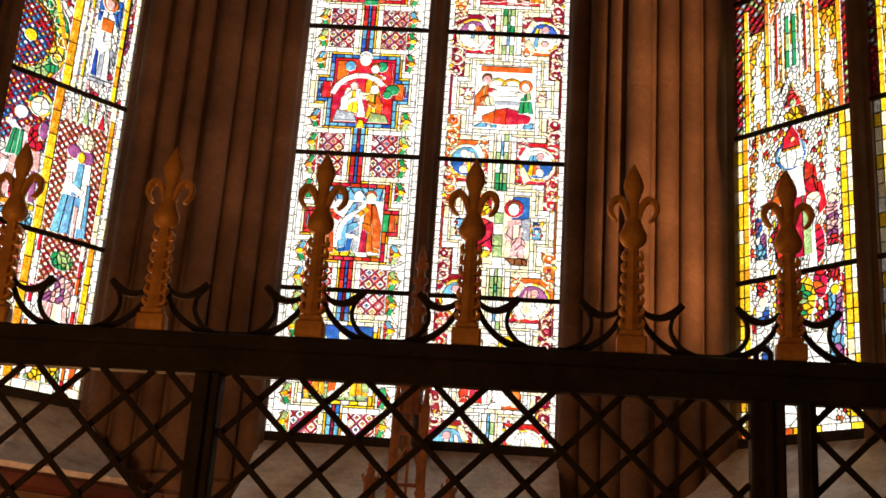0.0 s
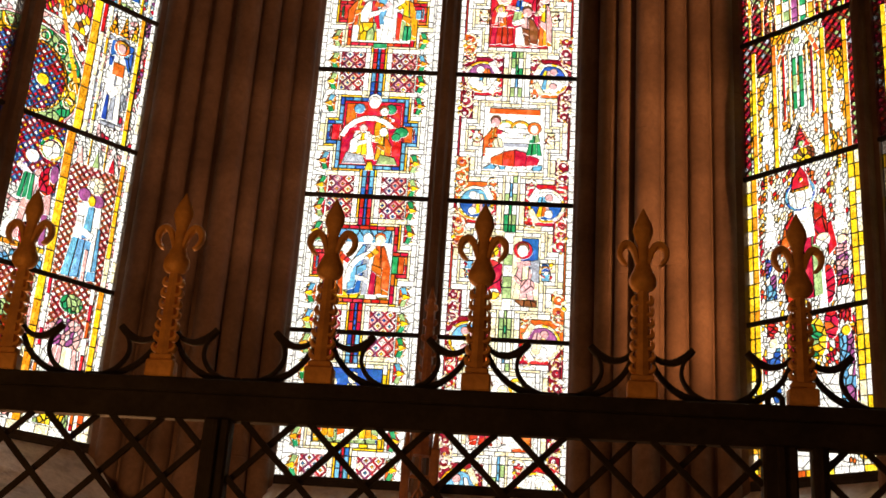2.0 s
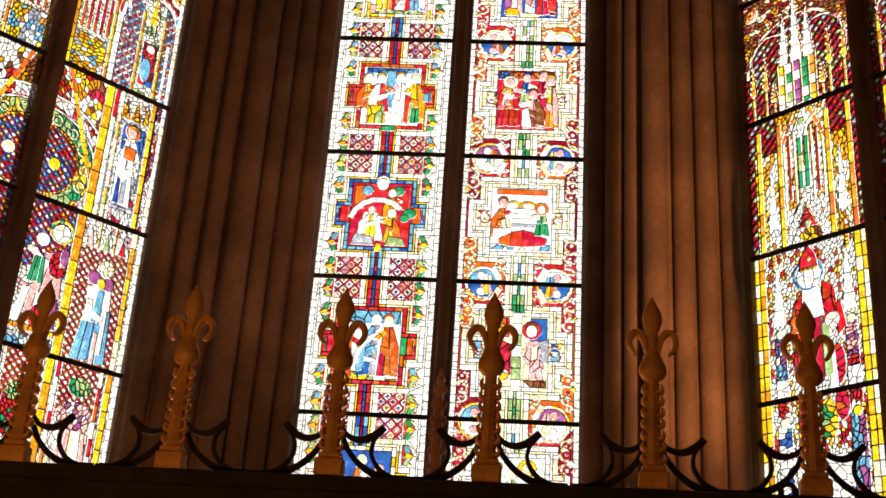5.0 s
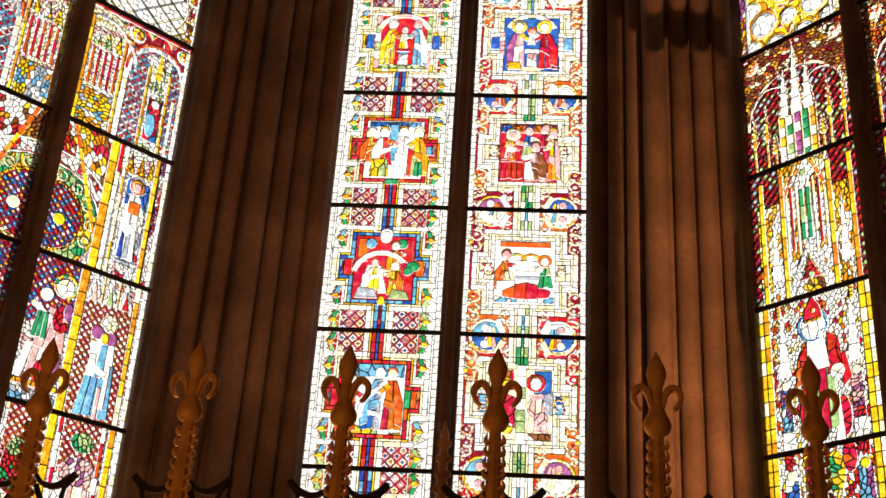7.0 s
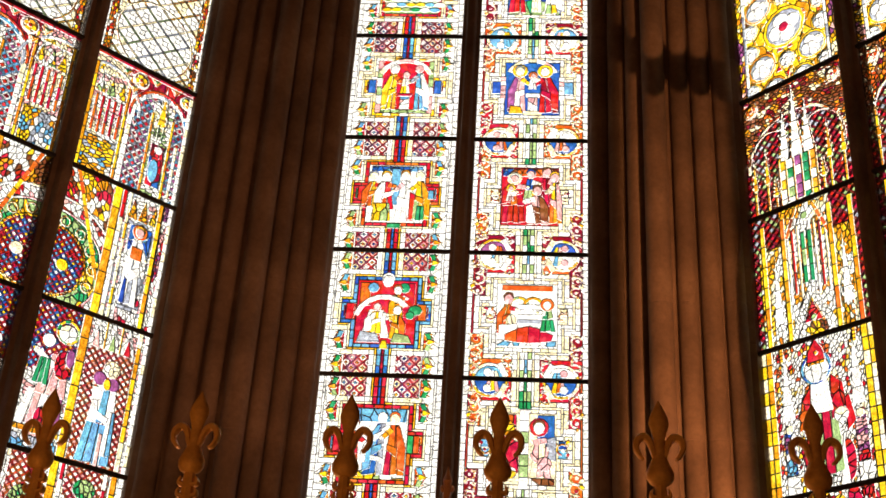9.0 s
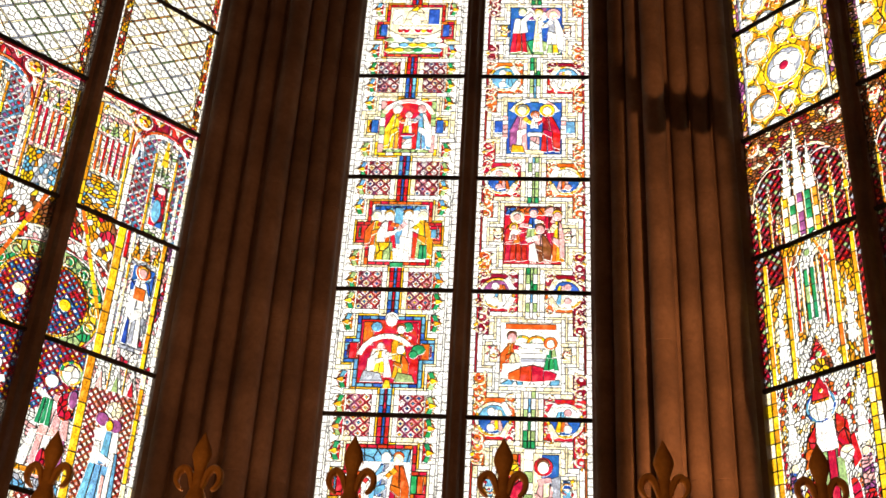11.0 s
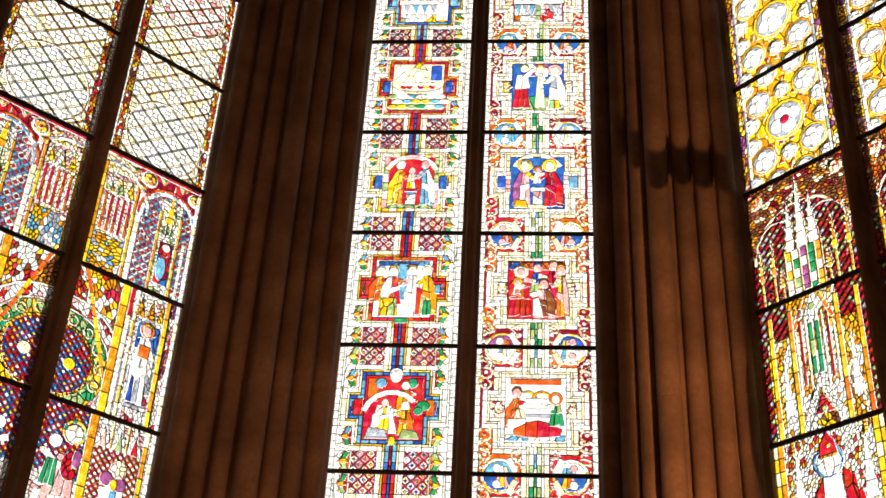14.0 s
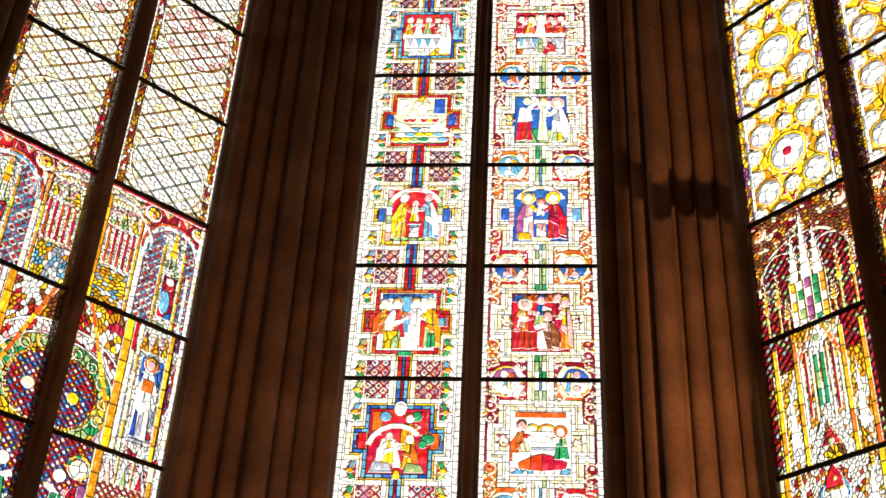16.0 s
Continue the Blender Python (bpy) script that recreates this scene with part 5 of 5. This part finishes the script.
# unseen walls and flat lid, added to shut sky light out of the room
structure("wall_west", [(-9.3, 9.3, -9.4, -9.0, 0, TOP)], STONE, "unseen plain stone wall added to close the aisle")
structure("wall_north", [(-4.75, -4.35, -9.0, 5.75, 0, TOP)], STONE, "plain stone side wall of the chapel")
structure("wall_south", [(3.4, 3.8, -9.0, 5.75, 0, TOP)], STONE, "plain stone side wall of the chapel")
structure("floor", [(-9.3, 9.3, -9.4, 9.5, -0.2, 0)], FLOOR, "worn grey stone floor")
structure("ceiling", [(-9.3, 9.3, -9.4, 7.75, TOP, TOP + 0.3)], STONE, "unseen flat stone lid over the chapel")
structure("ground", [(-400, 400, -400, 400, -0.6, -0.3)], FLOOR, "grey paving outside")

# ---- the iron grille ----
FENCE = pose(0, 2.70, 0, 0, 0, -1.9)
RAIL = 2.205


def finial():
    """A gilt fleur-de-lis on a crocketed stem."""
    f = thing("grille_finial", "gilded iron fleur-de-lis finial on a leafy stem", "finial", Matrix.Identity(4), "finials on the grille")
    bm = bmesh.new()
    box(bm, -0.034, 0.034, -0.02, 0.02, 0, 0.042, 0.004)
    box(bm, -0.027, 0.027, -0.017, 0.017, 0.042, 0.056, 0.003)
    part("foot", bm, GILT, f)
    bm = bmesh.new()
    lathe(bm, [(0.020, 0.05), (0.017, 0.15), (0.014, 0.262)], 8, 0.8)
    st = part("stem", bm, GILT, f, smooth=True)
    for k in range(7):
        for s in (-1, 1):
            bm = bmesh.new()
            z = 0.07 + k * 0.0275
            w = 0.0225 - k * 0.0008
            sweep(bm, [(s * 0.008, 0, z - 0.006), (s * 0.020, 0, z - 0.004), (s * (w + 0.004), 0, z + 0.004), (s * w, 0, z + 0.013)], [0.008, 0.012, 0.009, 0.003], 0.022, 4)
            part("leaf", bm, GILT, st)
    bm = bmesh.new()
    lathe(bm, [(0.010, 0.255), (0.024, 0.262), (0.032, 0.274), (0.033, 0.288), (0.026, 0.304), (0.018, 0.322), (0.015, 0.345), (0.0145, 0.365)], 14, 0.75)
    part("bulb", bm, GILT, f, smooth=True)
    bm = bmesh.new()
    lathe(bm, [(0.0155, 0.36), (0.013, 0.372), (0.018, 0.388), (0.0245, 0.408), (0.022, 0.425), (0.014, 0.443), (0.006, 0.458), (0.0015, 0.468)], 14, 0.55)
    part("petal", bm, GILT, f, smooth=True)
    for s in (-1, 1):
        bm = bmesh.new()
        sweep(bm, [(s * 0.012, 0, 0.325), (s * 0.022, 0, 0.362), (s * 0.036, 0, 0.376), (s * 0.051, 0, 0.366), (s * 0.054, 0, 0.345), (s * 0.044, 0, 0.327), (s * 0.036, 0, 0.322)], [0.010, 0.016, 0.018, 0.017, 0.013, 0.010, 0.005], 0.020, 6)
        part("curl", bm, GILT, f)
    return f


def scroll():
    """Forged scrolls on either side of a finial."""
    g = thing("iron_scroll", "black wrought iron scroll pair on the grille rail", "scroll", Matrix.Identity(4), "scrolls on the grille")
    for s in (-1, 1):
        bm = bmesh.new()
        sweep(bm, [(s * 0.012, 0, 0.128), (s * 0.035, 0, 0.103), (s * 0.065, 0, 0.095), (s * 0.095, 0, 0.106), (s * 0.118, 0, 0.128)], [0.010, 0.012, 0.015, 0.019, 0.016], 0.016, 6)
        part("crescent", bm, IRON, g)
        bm = bmesh.new()
        sweep(bm, [(s * 0.112, 0, 0.118), (s * 0.094, 0, 0.09), (s * 0.093, 0, 0.058), (s * 0.115, 0, 0.025), (s * 0.15, 0, 0.006)], [0.008, 0.009, 0.010, 0.012, 0.014], 0.014, 6)
        part("hook", bm, IRON, g)
        bm = bmesh.new()
        sweep(bm, [(s * 0.022, 0, 0.098), (s * 0.042, 0, 0.062), (s * 0.078, 0, 0.028), (s * 0.125, 0, 0.008), (s * 0.186, 0, 0.004)], [0.012, 0.013, 0.015, 0.018, 0.018], 0.014, 6)
        part("sweep", bm, IRON, g)
    return g


f0, s0 = finial(), scroll()
fin_x = [-2.29, -1.92, -1.55, -1.178, -0.799, -0.4225, -0.0585, 0.319, 0.677, 1.045, 1.415, 1.785, 2.155]
fin_at = [FENCE @ pose(x, 0, RAIL) for x in fin_x]
f0.matrix_world = fin_at[0]
s0.matrix_world = fin_at[0] @ pose(0, 0.022, 0)
for m in fin_at[1:]:
    copy_thing(f0, m)
    copy_thing(s0, m @ pose(0, 0.022, 0))

grille = thing("iron_grille", "black iron lattice grille with a moulded top rail", "grille", FENCE)
bm = bmesh.new()
box(bm, -2.6, 2.6, -0.022, 0.03, RAIL - 0.035, RAIL, 0.004)
box(bm, -2.6, 2.6, -0.012, 0.024, RAIL - 0.095, RAIL - 0.033, 0.003)
part("top_rail", bm, IRON, grille)
bm = bmesh.new()
box(bm, -2.6, 2.6, -0.02, 0.03, 0.25, 0.31, 0.004)
part("bottom_rail", bm, IRON, grille)
for x, w in ((-2.42, 0.06), (-1.52, 0.06), (-0.645, 0.062), (0.62, 0.075), (0.708, 0.034), (1.52, 0.06), (2.42, 0.06)):
    bm = bmesh.new()
    box(bm, x - w / 2, x + w / 2, -0.02, 0.03, 0, RAIL - 0.09, 0.005)
    box(bm, x - w * 0.12, x + w * 0.12, -0.03, -0.015, 0, RAIL - 0.095, 0.003)
    part("post", bm, IRON, grille)
SP = 0.155
for x0, x1 in ((-2.39, -1.55), (-1.49, -0.676), (-0.614, 0.583), (0.725, 1.49), (1.55, 2.39)):
    for s in (-1, 1):
        k = -40
        while k < 40:
            # a bar through (xa, 2.055) at 45 degrees
            xa = -0.22 + k * SP
            k += 1
            pts = []
            zlo, zhi = 0.31, RAIL - 0.09
            xs_at = sorted((xa + s * (zlo - 2.055), xa + s * (zhi - 2.055)))
            a, b = max(x0, xs_at[0]), min(x1, xs_at[1])
            if b - a < 0.03:
                continue
            za, zb = 2.055 + s * (a - xa), 2.055 + s * (b - xa)
            bm = bmesh.new()
            ln = math.hypot(b - a, zb - za)
            box(bm, -ln / 2, ln / 2, -0.004, 0.004, -0.0075, 0.0075, 0.002)
            bar = part("lattice_bar", bm, IRON, grille)
            bar.matrix_basis = pose((a + b) / 2, 0.006 * s + 0.004, (za + zb) / 2, 0, -math.degrees(math.atan2(zb - za, b - a)), 0)
bm = bmesh.new()
sweep(bm, [(0.60, 0, RAIL - 0.01), (0.60, 0, RAIL + 0.018), (0.615, 0, RAIL + 0.028), (0.63, 0, RAIL + 0.018), (0.63, 0, RAIL - 0.01)], [0.012, 0.012], 0.014, 5)
part("latch_loop", bm, IRON, grille, "small black iron loop on the rail")


# ---- carved spires of the altarpiece ----
def altar_spire(at):
    a = thing("altar_spire", "gilded carved gothic spire with crockets and tracery", "altarpiece", pose(*at))
    for x in (-0.085, 0.085):
        bm = bmesh.new()
        box(bm, x - 0.025, x + 0.025, -0.025, 0.025, -1.2, 0.16, 0.004)
        box(bm, x - 0.014, x + 0.014, -0.03, -0.02, -1.1, 0.11, 0.003)
        box(bm, x - 0.032, x + 0.032, -0.032, 0.032, -0.36, -0.335, 0.004)
        lathe(bm, [(0.032, 0.16), (0.02, 0.175), (0.012, 0.26), (0.018, 0.275), (0.004, 0.30)], 8, 1.0, (x, 0, 0))
        part("buttress", bm, WOOD, a)
    for z in (-0.95, -0.62, -0.30, 0.0):
        bm = bmesh.new()
        sweep(bm, [(-0.06, 0, z), (-0.055, 0, z + 0.12), (0, 0, z + 0.22), (0.055, 0, z + 0.12), (0.06, 0, z)], [0.016, 0.016], 0.03, 6)
        box(bm, -0.06, 0.06, -0.012, 0.012, z - 0.012, z + 0.008, 0.002)
        part("tracery_arch", bm, WOOD, a)
    bm = bmesh.new()
    box(bm, -0.008, 0.008, -0.015, 0.015, -1.2, 0.2, 0.003)
    part("slender_shaft", bm, WOOD, a)
    bm = bmesh.new()
    lathe(bm, [(0.06, 0.12), (0.062, 0.2), (0.045, 0.4), (0.04, 0.42), (0.034, 0.7), (0.028, 0.95), (0.024, 1.06), (0.03, 1.08), (0.016, 1.12), (0.004, 1.17)], 8)
    sp_top = part("spire", bm, WOOD, a)
    for k in range(9):
        z = 0.25 + k * 0.095
        r = 0.058 - k * 0.0035
        for s in (-1, 1):
            bm = bmesh.new()
            sweep(bm, [(s * (r - 0.02), 0, z), (s * r, 0, z + 0.012), (s * (r + 0.004), 0, z + 0.03), (s * (r - 0.008), 0, z + 0.038)], [0.02, 0.022, 0.018, 0.008], 0.03, 3)
            part("crocket", bm, WOOD, sp_top)
    return a


altar_spire((-0.45, 7.05, 2.72))


def small_pinnacle():
    p = thing("small_pinnacle", "small gilded carved pinnacle of the altarpiece", "pinnacle", Matrix.Identity(4), "altarpiece pinnacles")
    bm = bmesh.new()
    lathe(bm, [(0.035, -0.9), (0.035, -0.12), (0.045, -0.11), (0.045, -0.09), (0.022, -0.07), (0.026, -0.045), (0.014, -0.03), (0.02, -0.015), (0.004, 0.012)], 8)
    sl = part("spirelet", bm, WOOD, p, smooth=False)
    for s in (-1, 1):
        bm = bmesh.new()
        sweep(bm, [(s * 0.02, 0, -0.10), (s * 0.045, 0, -0.085), (s * 0.042, 0, -0.065)], [0.015, 0.014, 0.006], 0.02, 3)
        part("crocket", bm, WOOD, sl)
    return p


sp = small_pinnacle()
sp.matrix_world = pose(-0.655, 7.0, 2.53)
copy_thing(sp, pose(-0.195, 7.0, 2.50))


# ---- unseen iron stand, added and shaped to cast the right pier's shadow ----
def candle_stand():
    c = thing("candle_stand", "unseen black iron stand with a cross arm, added to cast a shadow", "candle stand", pose(1.848, 4.296, 0, 0, 0, 0))
    bm = bmesh.new()
    lathe(bm, [(0.11, 0), (0.11, 0.015), (0.04, 0.04), (0.010, 0.07), (0.006, 0.6), (0.005, 1.05), (0.013, 1.07), (0.018, 1.11), (0.017, 1.17), (0.010, 1.22), (0.005, 1.25), (0.005, 1.36)], 16)
    part("stem", bm, IRON, c, smooth=True)
    bm = bmesh.new()
    box(bm, -0.100, 0.012, -0.006, 0.006, 1.366, 1.391, 0.003)
    part("cross_arm", bm, IRON, c)
    return c


candle_stand()


def uplight():
    """An unseen housing added round the right pier's spot: a drum, a yoke and two flaps that bound its beam."""
    u = thing("uplight", "unseen black lamp housing with two flaps, added to bound the beam", "lamp", pose(1.9, 3.9, 0))
    bm = bmesh.new()
    lathe(bm, [(0.09, 0), (0.09, 0.02), (0.02, 0.03), (0.02, 0.36), (0.07, 0.38), (0.09, 0.42), (0.09, 0.52), (0.08, 0.52), (0.07, 0.43)], 18)
    part("housing", bm, IRON, u, smooth=False)
    # the flaps are placed to block the spot on both sides of the pier's lit strip
    for x0, x1 in ((-0.0165, 0.14), (-0.20, -0.0345)):
        bm = bmesh.new()
        box(bm, x0, x1, 0.0935, 0.0955, 0.42, 0.92)
        part("beam_flap", bm, IRON, u, "flat black metal flap")
    return u


uplight()
